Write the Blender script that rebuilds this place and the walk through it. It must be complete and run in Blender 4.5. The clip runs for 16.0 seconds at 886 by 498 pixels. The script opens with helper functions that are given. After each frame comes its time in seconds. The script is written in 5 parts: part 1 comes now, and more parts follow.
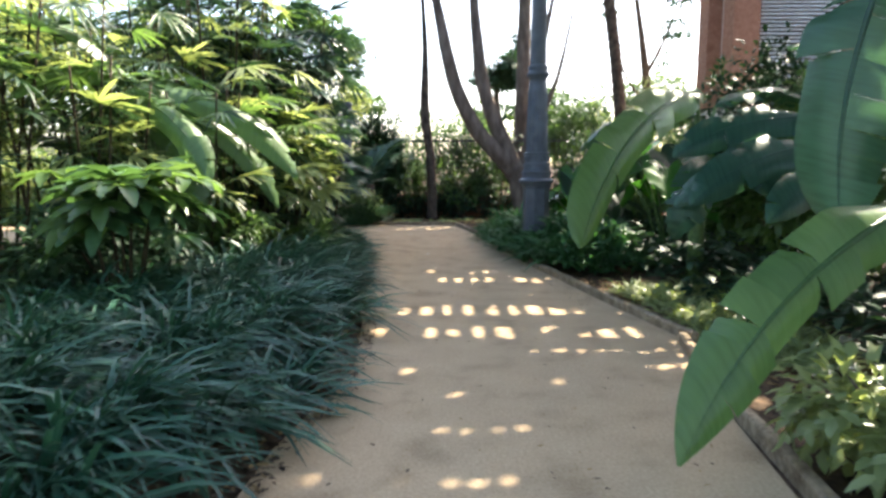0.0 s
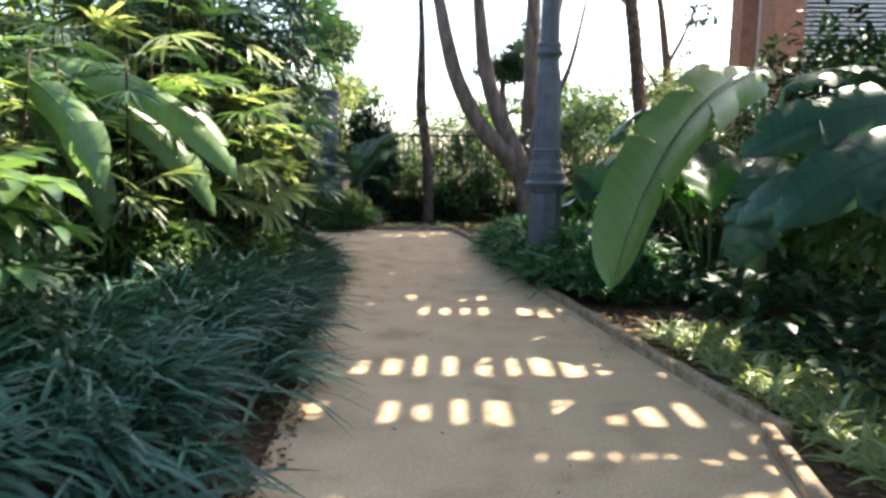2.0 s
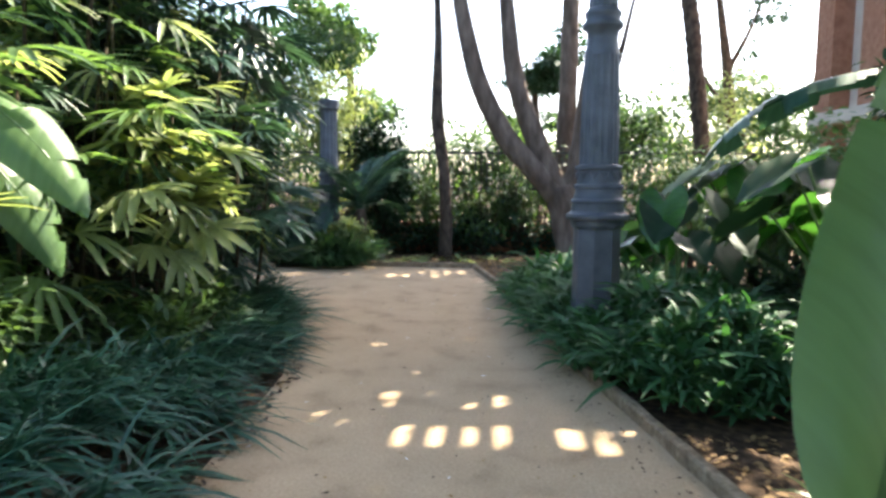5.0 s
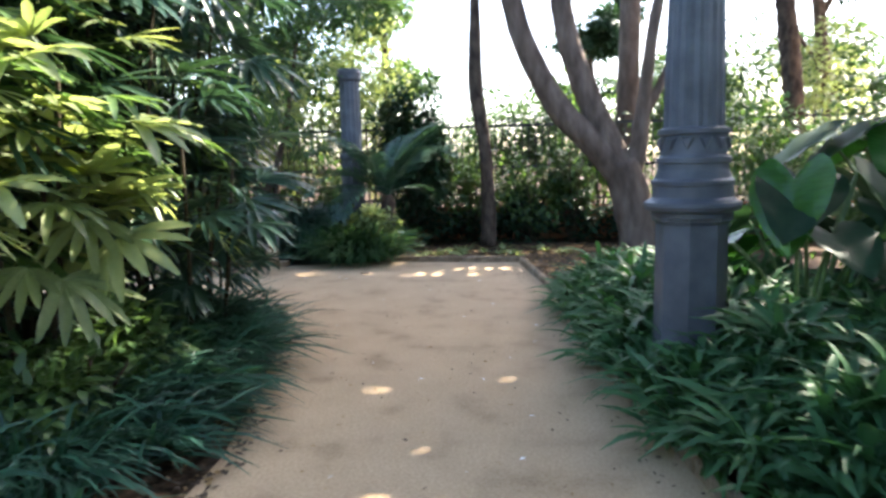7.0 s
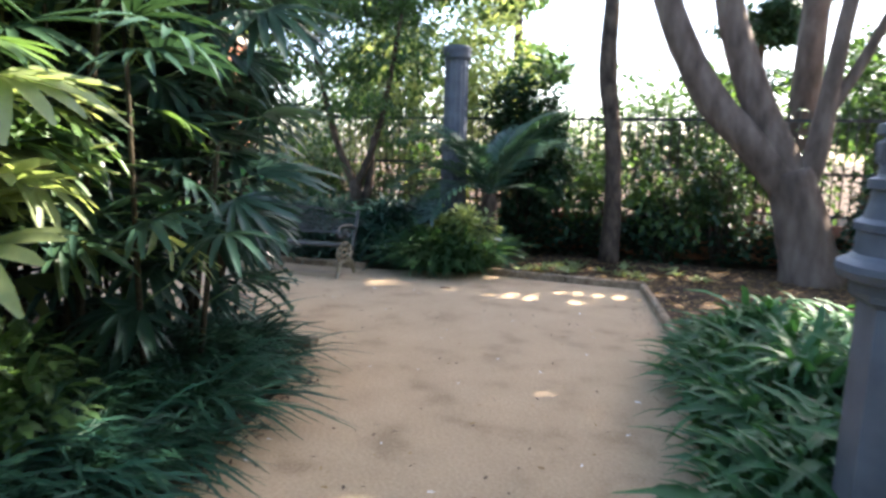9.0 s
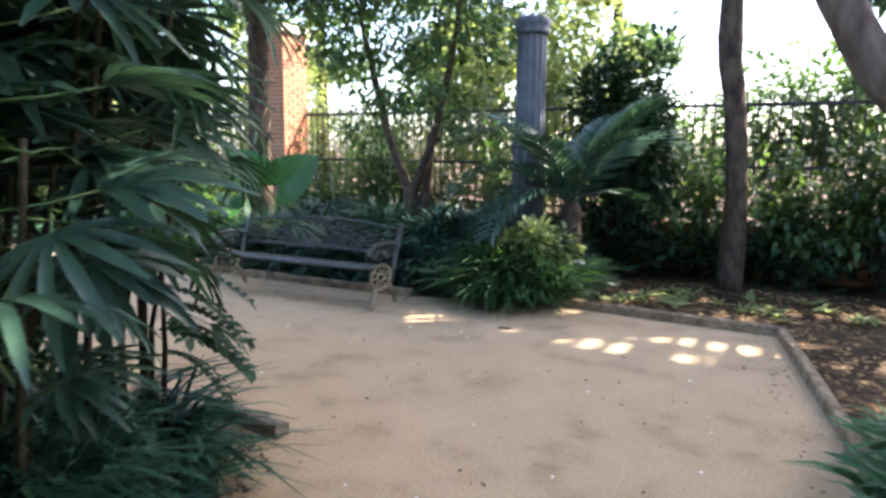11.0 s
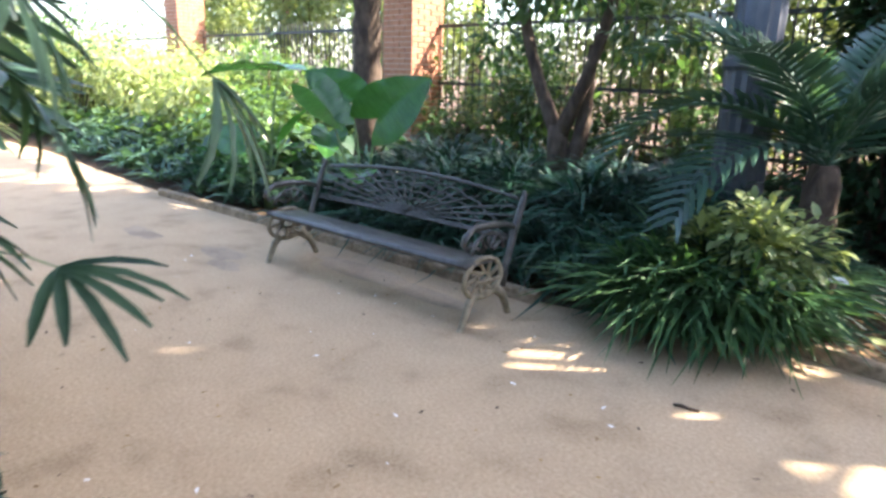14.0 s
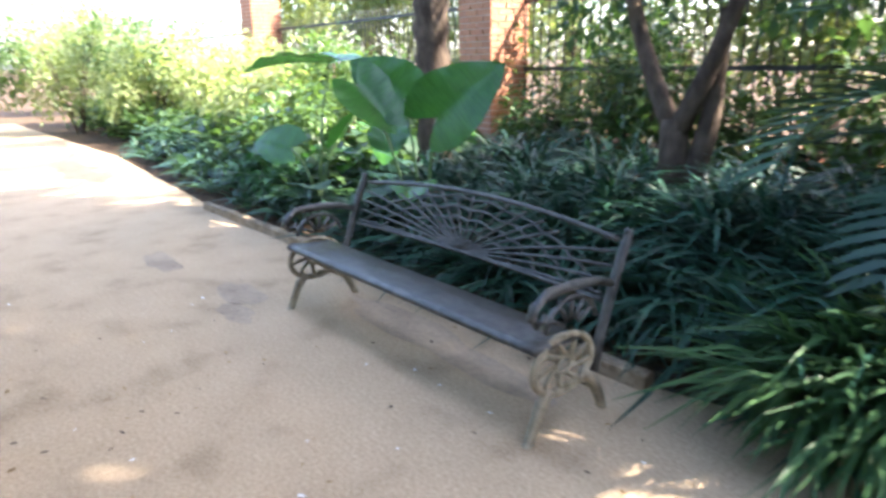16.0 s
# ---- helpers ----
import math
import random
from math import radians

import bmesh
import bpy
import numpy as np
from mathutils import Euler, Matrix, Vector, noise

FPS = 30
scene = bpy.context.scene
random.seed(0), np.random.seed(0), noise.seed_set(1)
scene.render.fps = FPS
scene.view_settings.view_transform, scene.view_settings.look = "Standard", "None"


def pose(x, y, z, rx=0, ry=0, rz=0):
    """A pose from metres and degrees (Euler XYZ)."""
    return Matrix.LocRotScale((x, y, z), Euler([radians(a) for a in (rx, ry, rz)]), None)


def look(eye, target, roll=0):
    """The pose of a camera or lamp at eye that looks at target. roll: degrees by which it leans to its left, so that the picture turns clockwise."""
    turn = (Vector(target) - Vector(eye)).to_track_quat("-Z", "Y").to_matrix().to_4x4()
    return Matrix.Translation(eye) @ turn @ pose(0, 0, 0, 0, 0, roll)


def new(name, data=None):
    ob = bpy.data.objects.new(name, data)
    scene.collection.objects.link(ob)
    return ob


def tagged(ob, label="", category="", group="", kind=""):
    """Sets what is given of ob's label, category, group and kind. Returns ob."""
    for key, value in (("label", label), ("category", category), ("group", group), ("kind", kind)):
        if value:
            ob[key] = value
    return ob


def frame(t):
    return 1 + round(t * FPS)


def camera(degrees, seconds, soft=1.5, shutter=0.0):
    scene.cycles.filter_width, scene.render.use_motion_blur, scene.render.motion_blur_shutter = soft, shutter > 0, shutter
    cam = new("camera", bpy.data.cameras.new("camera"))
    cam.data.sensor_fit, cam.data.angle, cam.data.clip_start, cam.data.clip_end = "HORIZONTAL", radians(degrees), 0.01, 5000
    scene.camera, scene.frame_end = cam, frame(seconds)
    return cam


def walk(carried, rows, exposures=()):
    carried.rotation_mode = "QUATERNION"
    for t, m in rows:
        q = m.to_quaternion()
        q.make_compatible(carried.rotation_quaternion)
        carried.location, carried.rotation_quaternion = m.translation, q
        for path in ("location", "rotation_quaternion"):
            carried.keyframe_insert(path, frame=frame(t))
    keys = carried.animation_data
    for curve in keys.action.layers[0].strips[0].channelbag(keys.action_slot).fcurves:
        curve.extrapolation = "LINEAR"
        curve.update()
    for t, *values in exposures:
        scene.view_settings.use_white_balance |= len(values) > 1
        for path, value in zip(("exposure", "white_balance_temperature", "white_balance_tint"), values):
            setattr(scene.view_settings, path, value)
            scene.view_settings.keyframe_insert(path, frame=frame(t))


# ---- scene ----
cam = camera(68.1, 16.0, soft=2.9, shutter=0.5)
METRES, EYE, TILT, LEAN, TURN = 14.2, 1.49, -7.3, 0.0, 0.0
ROWS = [
    (0.0, 0.0, 0.0, 0.0, 0.0, 0.0, -0.0),
    (0.5, 0.003, 0.0333, 0.0055, 0.15, -0.61, 1.56),
    (1.0, 0.0085, 0.0657, 0.0107, -0.22, -0.55, -0.32),
    (1.5, 0.0105, 0.1003, 0.0148, -1.8, -0.15, 0.62),
    (2.0, 0.0175, 0.133, 0.0186, 0.6, -0.29, -0.66),
    (2.5, 0.0219, 0.1646, 0.022, 0.22, -0.65, -0.75),
    (3.0, 0.0256, 0.1925, 0.0272, 1.24, 1.13, 0.38),
    (3.5, 0.0324, 0.2237, 0.0325, 3.43, 1.56, -2.28),
    (4.0, 0.0332, 0.2572, 0.0357, 2.98, 1.55, -1.13),
    (6.5, 0.0355, 0.4187, 0.0571, 5.88, 0.87, 0.29),
    (7.0, 0.0406, 0.4513, 0.0609, 8.22, -0.39, 0.47),
    (7.5, 0.0453, 0.4803, 0.0647, 10.2, 0.68, -0.93),
    (8.0, 0.049, 0.5105, 0.0699, 11.47, 0.4, 0.66),
    (8.5, 0.0544, 0.5414, 0.0745, 15.76, -0.54, -1.6),
    (11.0, 0.0326, 0.7046, 0.0938, 29.17, -2.0, -4.23),
    (11.5, 0.0206, 0.7346, 0.0981, 30.89, -2.54, -3.88),
    (12.0, 0.0079, 0.7629, 0.1011, 33.75, -3.56, -2.59),
    (12.5, -0.006, 0.7886, 0.1044, 37.48, -4.31, -4.79),
    (13.0, -0.0223, 0.8144, 0.1074, 38.89, -6.36, -3.85),
    (13.5, -0.0327, 0.8433, 0.1109, 42.67, -9.02, -5.87),
    (14.0, -0.0485, 0.8673, 0.113, 44.19, -9.68, -6.6),
    (14.5, -0.0611, 0.8885, 0.116, 45.13, -10.33, -4.79),
    (15.0, -0.0739, 0.9101, 0.1189, 48.99, -11.79, -5.47),
    (15.5, -0.0929, 0.9282, 0.1205, 48.01, -11.64, -5.73),
    (16.0, -0.109, 0.945, 0.1221, 52.7, -11.59, -4.82),
]
EXPOSURES = [(0.0, 2.43, 6480, 10), (4.0, 2.59, 6420, 10), (7.0, 2.8, 6180, 12), (8.5, 2.82, 6160, 13), (11.0, 2.92, 6150, 15), (13.0, 3.06, 6220, 16), (16.0, 3.34, 6100, 15)]
walk(cam, [(t, pose(0, 0, EYE, TILT, LEAN, TURN) @ pose(METRES * x, METRES * y, METRES * z, 90 + pitch, roll, yaw)) for t, x, y, z, yaw, pitch, roll in ROWS], EXPOSURES)

# ---- light ----
SUN_AZ, SUN_EL = 50.0, 47.0  # degrees from +x towards +y, and above the horizon
TO_SUN = Vector((math.cos(radians(SUN_AZ)) * math.cos(radians(SUN_EL)), math.sin(radians(SUN_AZ)) * math.cos(radians(SUN_EL)), math.sin(radians(SUN_EL))))
world = bpy.data.worlds.new("sky")
scene.world = world
world.use_nodes = True
wn = world.node_tree.nodes
wsky = wn.new("ShaderNodeTexSky")
wsky.sky_type, wsky.sun_disc = "NISHITA", False
wsky.sun_elevation, wsky.sun_rotation = radians(SUN_EL), radians(90 - SUN_AZ)
wsky.dust_density, wsky.air_density = 2.8, 1.0
world.node_tree.links.new(wsky.outputs[0], wn["Background"].inputs[0])
wn["Background"].inputs[1].default_value = 0.15
sun = new("sun", bpy.data.lights.new("sun", "SUN"))
sun.data.energy, sun.data.angle, sun.data.color = 4.4, radians(0.53), (1.0, 0.9, 0.72)
sun.matrix_world = look(TO_SUN * 60, (0, 0, 0))


# ---- materials ----
def material(name, rough=0.8, metal=0.0, spec=0.5):
    m = bpy.data.materials.new(name)
    m.use_nodes = True
    b = m.node_tree.nodes["Principled BSDF"]
    b.inputs["Roughness"].default_value, b.inputs["Metallic"].default_value = rough, metal
    b.inputs["Specular IOR Level"].default_value = spec
    return m, m.node_tree.nodes, m.node_tree.links, b


def ramp(nodes, stops):
    r = nodes.new("ShaderNodeValToRGB")
    while len(r.color_ramp.elements) < len(stops):
        r.color_ramp.elements.new(0.5)
    for e, (p, c) in zip(r.color_ramp.elements, stops):
        e.position, e.color = p, (*c, 1)
    return r


def noisy(name, scale, stops, rough=0.85, metal=0.0, bump=0.0, bump_scale=None, detail=6.0, second=None, spec=0.5, stretch=None):
    """A surface with two scales of noise colour and fine relief, in metres of the object."""
    m, n, l, b = material(name, rough, metal, spec)
    tc = n.new("ShaderNodeTexCoord")
    src = tc.outputs["Object"]
    if stretch:
        mp = n.new("ShaderNodeMapping")
        mp.inputs["Scale"].default_value = stretch
        l.new(src, mp.inputs[0])
        src = mp.outputs[0]
    t1 = n.new("ShaderNodeTexNoise")
    t1.inputs["Scale"].default_value, t1.inputs["Detail"].default_value = scale, detail
    l.new(src, t1.inputs["Vector"])
    r1 = ramp(n, stops)
    l.new(t1.outputs[0], r1.inputs[0])
    out = r1.outputs[0]
    if second:
        t2 = n.new("ShaderNodeTexNoise")
        t2.inputs["Scale"].default_value, t2.inputs["Detail"].default_value = second[0], 4
        l.new(src, t2.inputs["Vector"])
        r2 = ramp(n, second[1])
        l.new(t2.outputs[0], r2.inputs[0])
        mx = n.new("ShaderNodeMix")
        mx.data_type, mx.blend_type = "RGBA", "MULTIPLY"
        mx.inputs[0].default_value = 1.0
        l.new(out, mx.inputs[6])
        l.new(r2.outputs[0], mx.inputs[7])
        out = mx.outputs[2]
    l.new(out, b.inputs["Base Color"])
    if bump:
        t3 = n.new("ShaderNodeTexNoise")
        t3.inputs["Scale"].default_value, t3.inputs["Detail"].default_value = bump_scale or scale * 4, 8
        l.new(src, t3.inputs["Vector"])
        bp = n.new("ShaderNodeBump")
        bp.inputs["Strength"].default_value, bp.inputs["Distance"].default_value = bump, 0.02
        l.new(t3.outputs[0], bp.inputs["Height"])
        l.new(bp.outputs[0], b.inputs["Normal"])
    return m


def leafy(name, dark, light, rough=0.4, through_light=0.35, tint=(1.0, 1.0, 0.54), spec=0.5, vein=0.0):
    """Leaf tissue: glossy skin, light that shines through, and a tone of its own for each leaf."""
    m, n, l, b = material(name, rough, 0.0, spec)
    geo = n.new("ShaderNodeNewGeometry")
    inf = n.new("ShaderNodeObjectInfo")
    add = n.new("ShaderNodeMath")
    add.operation = "ADD"
    l.new(geo.outputs["Random Per Island"], add.inputs[0])
    l.new(inf.outputs["Random"], add.inputs[1])
    half = n.new("ShaderNodeMath")
    half.operation = "MULTIPLY"
    half.inputs[1].default_value = 0.5
    l.new(add.outputs[0], half.inputs[0])
    tc = n.new("ShaderNodeTexCoord")
    nz = n.new("ShaderNodeTexNoise")
    nz.inputs["Scale"].default_value, nz.inputs["Detail"].default_value = 9.0, 5.0
    l.new(tc.outputs["Object"], nz.inputs["Vector"])
    mixf = n.new("ShaderNodeMix")
    mixf.inputs[0].default_value = 0.35
    l.new(half.outputs[0], mixf.inputs[2])
    l.new(nz.outputs[0], mixf.inputs[3])
    r = ramp(n, [(0.15, dark), (0.8, light)])
    l.new(mixf.outputs[0], r.inputs[0])
    l.new(r.outputs[0], b.inputs["Base Color"])
    if vein:
        wv = n.new("ShaderNodeTexNoise")
        wv.inputs["Scale"].default_value = vein
        mp = n.new("ShaderNodeMapping")
        mp.inputs["Scale"].default_value = (7.0, 0.9, 0.5)
        l.new(tc.outputs["Object"], mp.inputs[0])
        l.new(mp.outputs[0], wv.inputs["Vector"])
        bp = n.new("ShaderNodeBump")
        bp.inputs["Strength"].default_value, bp.inputs["Distance"].default_value = 0.35, 0.01
        l.new(wv.outputs[0], bp.inputs["Height"])
        l.new(bp.outputs[0], b.inputs["Normal"])
        tone = ramp(n, [(0.3, (0.62, 0.66, 0.6)), (0.5, (0.95, 0.96, 0.92)), (0.72, (1.2, 1.15, 1.05))])
        l.new(wv.outputs[0], tone.inputs[0])
        vm = n.new("ShaderNodeMix")
        vm.data_type, vm.blend_type = "RGBA", "MULTIPLY"
        vm.inputs[0].default_value = 1.0
        l.new(r.outputs[0], vm.inputs[6])
        l.new(tone.outputs[0], vm.inputs[7])
        l.new(vm.outputs[2], b.inputs["Base Color"])
    tr = n.new("ShaderNodeBsdfTranslucent")
    tm = n.new("ShaderNodeMix")
    tm.data_type, tm.blend_type = "RGBA", "MULTIPLY"
    tm.inputs[0].default_value = 1.0
    tm.inputs[7].default_value = (*[c * 1.6 for c in tint], 1)
    l.new(r.outputs[0], tm.inputs[6])
    l.new(tm.outputs[2], tr.inputs[0])
    ms = n.new("ShaderNodeMixShader")
    ms.inputs[0].default_value = through_light
    l.new(b.outputs[0], ms.inputs[1])
    l.new(tr.outputs[0], ms.inputs[2])
    l.new(ms.outputs[0], n["Material Output"].inputs[0])
    return m


SAND = noisy("trodden_sand", 55.0, [(0.3, (0.37, 0.268, 0.162)), (0.55, (0.46, 0.34, 0.216)), (0.75, (0.525, 0.4, 0.265))], 0.95, bump=0.3, bump_scale=90,
             second=(2.6, [(0.3, (0.7, 0.68, 0.66)), (0.45, (0.92, 0.91, 0.9)), (0.7, (1, 1, 1))]), spec=0.2)
SOIL = noisy("leaf_mould", 14.0, [(0.3, (0.03, 0.019, 0.012)), (0.55, (0.09, 0.058, 0.035)), (0.78, (0.2, 0.125, 0.075))], 0.95, bump=0.9, bump_scale=30,
             second=(1.1, [(0.3, (0.6, 0.6, 0.6)), (0.65, (1, 1, 1))]), spec=0.15)
TIMBER = noisy("weathered_timber", 7.0, [(0.3, (0.17, 0.12, 0.075)), (0.7, (0.4, 0.31, 0.21))], 0.85, bump=0.5, bump_scale=40, second=(30, [(0.35, (0.65, 0.63, 0.6)), (0.6, (1, 1, 1))]), spec=0.2)
IRON = noisy("grey_painted_iron", 9.0, [(0.3, (0.075, 0.083, 0.105)), (0.7, (0.115, 0.125, 0.15))], 0.5, 0.0, bump=0.12, bump_scale=60, second=(2.2, [(0.35, (0.75, 0.75, 0.75)), (0.65, (1, 1, 1))]))
CAST = noisy("bare_cast_iron", 22.0, [(0.3, (0.038, 0.037, 0.035)), (0.7, (0.115, 0.11, 0.1))], 0.4, 0.2, bump=0.25, bump_scale=90, second=(5, [(0.3, (0.55, 0.53, 0.5)), (0.65, (1, 1, 1))]))
# tan colour of the bench ends holds the warm bounced sunlight on the iron
ENDS = noisy("tan_sunlit_iron", 18.0, [(0.3, (0.2, 0.16, 0.1)), (0.7, (0.42, 0.35, 0.235))], 0.6, 0.0, bump=0.3, bump_scale=80, second=(6, [(0.3, (0.6, 0.58, 0.55)), (0.65, (1, 1, 1))]))
RAIL = noisy("dark_iron", 20.0, [(0.3, (0.02, 0.02, 0.02)), (0.7, (0.05, 0.05, 0.05))], 0.6)
BARK = noisy("smooth_grey_bark", 6.0, [(0.3, (0.085, 0.06, 0.046)), (0.55, (0.175, 0.128, 0.1)), (0.8, (0.26, 0.2, 0.155))], 0.9, bump=0.6, bump_scale=24,
             second=(1.5, [(0.3, (0.7, 0.68, 0.65)), (0.65, (1, 1, 1))]), spec=0.2, stretch=(1, 1, 0.35))
BARK_DARK = noisy("rough_dark_bark", 11.0, [(0.3, (0.035, 0.025, 0.02)), (0.7, (0.13, 0.095, 0.07))], 0.95, bump=0.9, bump_scale=30, spec=0.15, stretch=(1, 1, 0.5))
CANE = noisy("fibrous_cane", 25.0, [(0.3, (0.018, 0.014, 0.009)), (0.7, (0.07, 0.055, 0.03))], 0.9, bump=0.6, bump_scale=70, spec=0.2)
BRICK = noisy("orange_brick", 9.0, [(0.3, (0.36, 0.155, 0.095)), (0.7, (0.5, 0.25, 0.16))], 0.9, bump=0.4, bump_scale=60, spec=0.2)
PLASTER = noisy("pale_plaster", 3.0, [(0.3, (0.6, 0.5, 0.42)), (0.7, (0.72, 0.62, 0.53))], 0.9, bump=0.2, bump_scale=50, spec=0.2)
WHITE = noisy("white_paint", 6.0, [(0.3, (0.72, 0.71, 0.68)), (0.7, (0.8, 0.79, 0.77))], 0.6)
GRASS = leafy("lilyturf_blade", (0.002, 0.011, 0.008), (0.044, 0.125, 0.08), 0.4, 0.16, (0.9, 1.0, 0.5), 0.33)
GRASS_PALE = leafy("spider_grass_blade", (0.008, 0.034, 0.016), (0.09, 0.18, 0.07), 0.4, 0.25, spec=0.3)
FERN = leafy("strap_fern", (0.014, 0.052, 0.025), (0.078, 0.18, 0.078), 0.48, 0.28, (0.8, 1.0, 0.4), 0.2)
# LIME, GREEN and DEEP put sunlit, middle and shaded tones into foliage colour
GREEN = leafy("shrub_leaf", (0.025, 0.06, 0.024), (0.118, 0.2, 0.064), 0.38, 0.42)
LIME = leafy("sunlit_leaf", (0.09, 0.13, 0.05), (0.33, 0.38, 0.18), 0.38, 0.45, spec=0.45)
DEEP = leafy("dark_shaded_leaf", (0.008, 0.026, 0.016), (0.04, 0.085, 0.042), 0.5, 0.2, spec=0.2)
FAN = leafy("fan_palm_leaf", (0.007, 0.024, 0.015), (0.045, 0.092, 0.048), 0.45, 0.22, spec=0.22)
# fan leaf in a darker colour, for clumps that stand in shade
FAN_SHADED = leafy("shaded_fan_palm_leaf", (0.009, 0.028, 0.021), (0.045, 0.096, 0.066), 0.34, 0.22, spec=0.45)
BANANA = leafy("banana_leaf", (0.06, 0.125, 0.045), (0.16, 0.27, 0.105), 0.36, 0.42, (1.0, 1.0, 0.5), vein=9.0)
# darker banana leaf, its bluish lift painted in for the sky's reflection
BANANA_DARK = leafy("dark_banana_leaf", (0.022, 0.065, 0.048), (0.064, 0.15, 0.1), 0.32, 0.26, spec=0.45, vein=9.0)
EAR = leafy("elephant_ear_leaf", (0.022, 0.085, 0.018), (0.06, 0.18, 0.035), 0.24, 0.32, vein=5.0)
CYCAD = leafy("date_palm_leaf", (0.018, 0.05, 0.036), (0.075, 0.15, 0.095), 0.36, 0.3)
DRY = leafy("dry_leaf", (0.12, 0.07, 0.03), (0.38, 0.26, 0.13), 0.8, 0.15, spec=0.2)
STALK = noisy("green_stalk", 12.0, [(0.3, (0.05, 0.1, 0.03)), (0.7, (0.14, 0.22, 0.07))], 0.5)


# ---- mesh building ----
class Geo:
    """Vertices and faces that grow into one mesh."""

    def __init__(self):
        self.v, self.f = [], []

    def tube(self, pts, radii, sides=8, cap=True, wobble=0.0):
        pts = [Vector(p) for p in pts]
        base = len(self.v)
        for i, p in enumerate(pts):
            d = (pts[min(i + 1, len(pts) - 1)] - pts[max(i - 1, 0)]).normalized()
            a = d.cross(Vector((0, 1, 0)) if abs(d.y) < 0.9 else Vector((1, 0, 0))).normalized()
            b = d.cross(a)
            for k in range(sides):
                w = 2 * math.pi * k / sides
                r = radii[i] * (1 + wobble * noise.noise(p * 2.3 + Vector((k, 0, 0)) * 0.7))
                self.v.append(p + (a * math.cos(w) + b * math.sin(w)) * r)
        for i in range(len(pts) - 1):
            for k in range(sides):
                q = base + i * sides
                self.f.append((q + k, q + (k + 1) % sides, q + sides + (k + 1) % sides, q + sides + k))
        if cap:
            self.f.append(tuple(base + k for k in range(sides))[::-1])
            self.f.append(tuple(base + (len(pts) - 1) * sides + k for k in range(sides)))
        return self

    def box(self, lo, hi, m=None):
        base = len(self.v)
        for z in (lo[2], hi[2]):
            for x, y in ((lo[0], lo[1]), (hi[0], lo[1]), (hi[0], hi[1]), (lo[0], hi[1])):
                p = Vector((x, y, z))
                self.v.append(m @ p if m else p)
        self.f += [tuple(base + k for k in q) for q in ((3, 2, 1, 0), (4, 5, 6, 7), (0, 1, 5, 4), (1, 2, 6, 5), (2, 3, 7, 6), (3, 0, 4, 7))]
        return self

    def ribbon(self, pts, side, widths):
        """A strip along pts, each point widened along side (a vector, or one for each point)."""
        base = len(self.v)
        for i, p in enumerate(pts):
            s = side[i] if isinstance(side, list) else side
            self.v += [p - s * widths[i], p + s * widths[i]]
        for i in range(len(pts) - 1):
            q = base + 2 * i
            self.f.append((q, q + 1, q + 3, q + 2))
        return self

    def folded(self, pts, side, widths, lift):
        """A strip with a midrib: its halves rise from the midrib by lift times their width."""
        base = len(self.v)
        up = Vector((0, 0, 1))
        for i, p in enumerate(pts):
            s = side[i] if isinstance(side, list) else side
            w = widths[i]
            self.v += [p - s * w + up * w * lift, p, p + s * w + up * w * lift]
        for i in range(len(pts) - 1):
            q = base + 3 * i
            self.f += [(q, q + 1, q + 4, q + 3), (q + 1, q + 2, q + 5, q + 4)]
        return self

    def leaf(self, p, d, up, length, width, droop=0.25):
        """A small pointed leaf of two folded halves."""
        s = d.cross(up)
        s = s.normalized() if s.length > 1e-4 else Vector((1, 0, 0))
        n = s.cross(d).normalized()
        base = len(self.v)
        m1, m2 = p + d * length * 0.35 - n * length * droop * 0.1, p + d * length * 0.7 - n * length * droop * 0.4
        self.v += [p, m1 + s * width * 0.5 + n * width * 0.15, m1 - s * width * 0.5 + n * width * 0.15, m2 + s * width * 0.4 + n * width * 0.1,
                   m2 - s * width * 0.4 + n * width * 0.1, p + d * length - n * length * droop, m1, m2]
        self.f += [tuple(base + k for k in q) for q in ((0, 6, 1), (0, 2, 6), (1, 6, 7, 3), (6, 2, 4, 7), (3, 7, 5), (7, 4, 5))]
        return self

    def mesh(self, name, mat, smooth=True):
        me = bpy.data.meshes.new(name)
        me.from_pydata(self.v, [], self.f)
        me.polygons.foreach_set("use_smooth", [smooth] * len(self.f))
        me.materials.append(mat)
        me.update()
        return me


def thing(name, label, category, at=(0, 0, 0), turn=0.0, group="", kind="", data=None):
    ob = new(name, data)
    ob.matrix_basis = pose(*at, 0, 0, turn)
    return tagged(ob, label, category, group, kind)


def part(name, geo, mat, parent, label="", smooth=True, m=None):
    """One mesh object under a thing or a part. geo: a Geo, or a mesh to share."""
    ob = new(name, geo.mesh(name, mat, smooth) if isinstance(geo, Geo) else geo)
    ob.parent = parent
    if m:
        ob.matrix_basis = m
    return tagged(ob, label)


def setting(name, geo, mat, label, category, smooth=False, kind="structure"):
    return tagged(new(name, geo.mesh(name, mat, smooth)), label, category, "", kind)


def rnd(a, b):
    return random.uniform(a, b)


def aim(p, d, roll=0.0):
    """The pose at p whose +x runs along d and whose +z keeps up."""
    d = Vector(d).normalized()
    return Matrix.Translation(p) @ d.to_track_quat("X", "Z").to_matrix().to_4x4() @ pose(0, 0, 0, roll)


def face(p, d, n):
    """The pose at p whose +x runs along d and whose +z leans to n."""
    x = Vector(d).normalized()
    y = Vector(n).cross(x).normalized()
    z = x.cross(y)
    m = Matrix((x, y, z)).transposed().to_4x4()
    m.translation = p
    return m


def polar(az, el):
    return Vector((math.cos(az) * math.cos(el), math.sin(az) * math.cos(el), math.sin(el)))


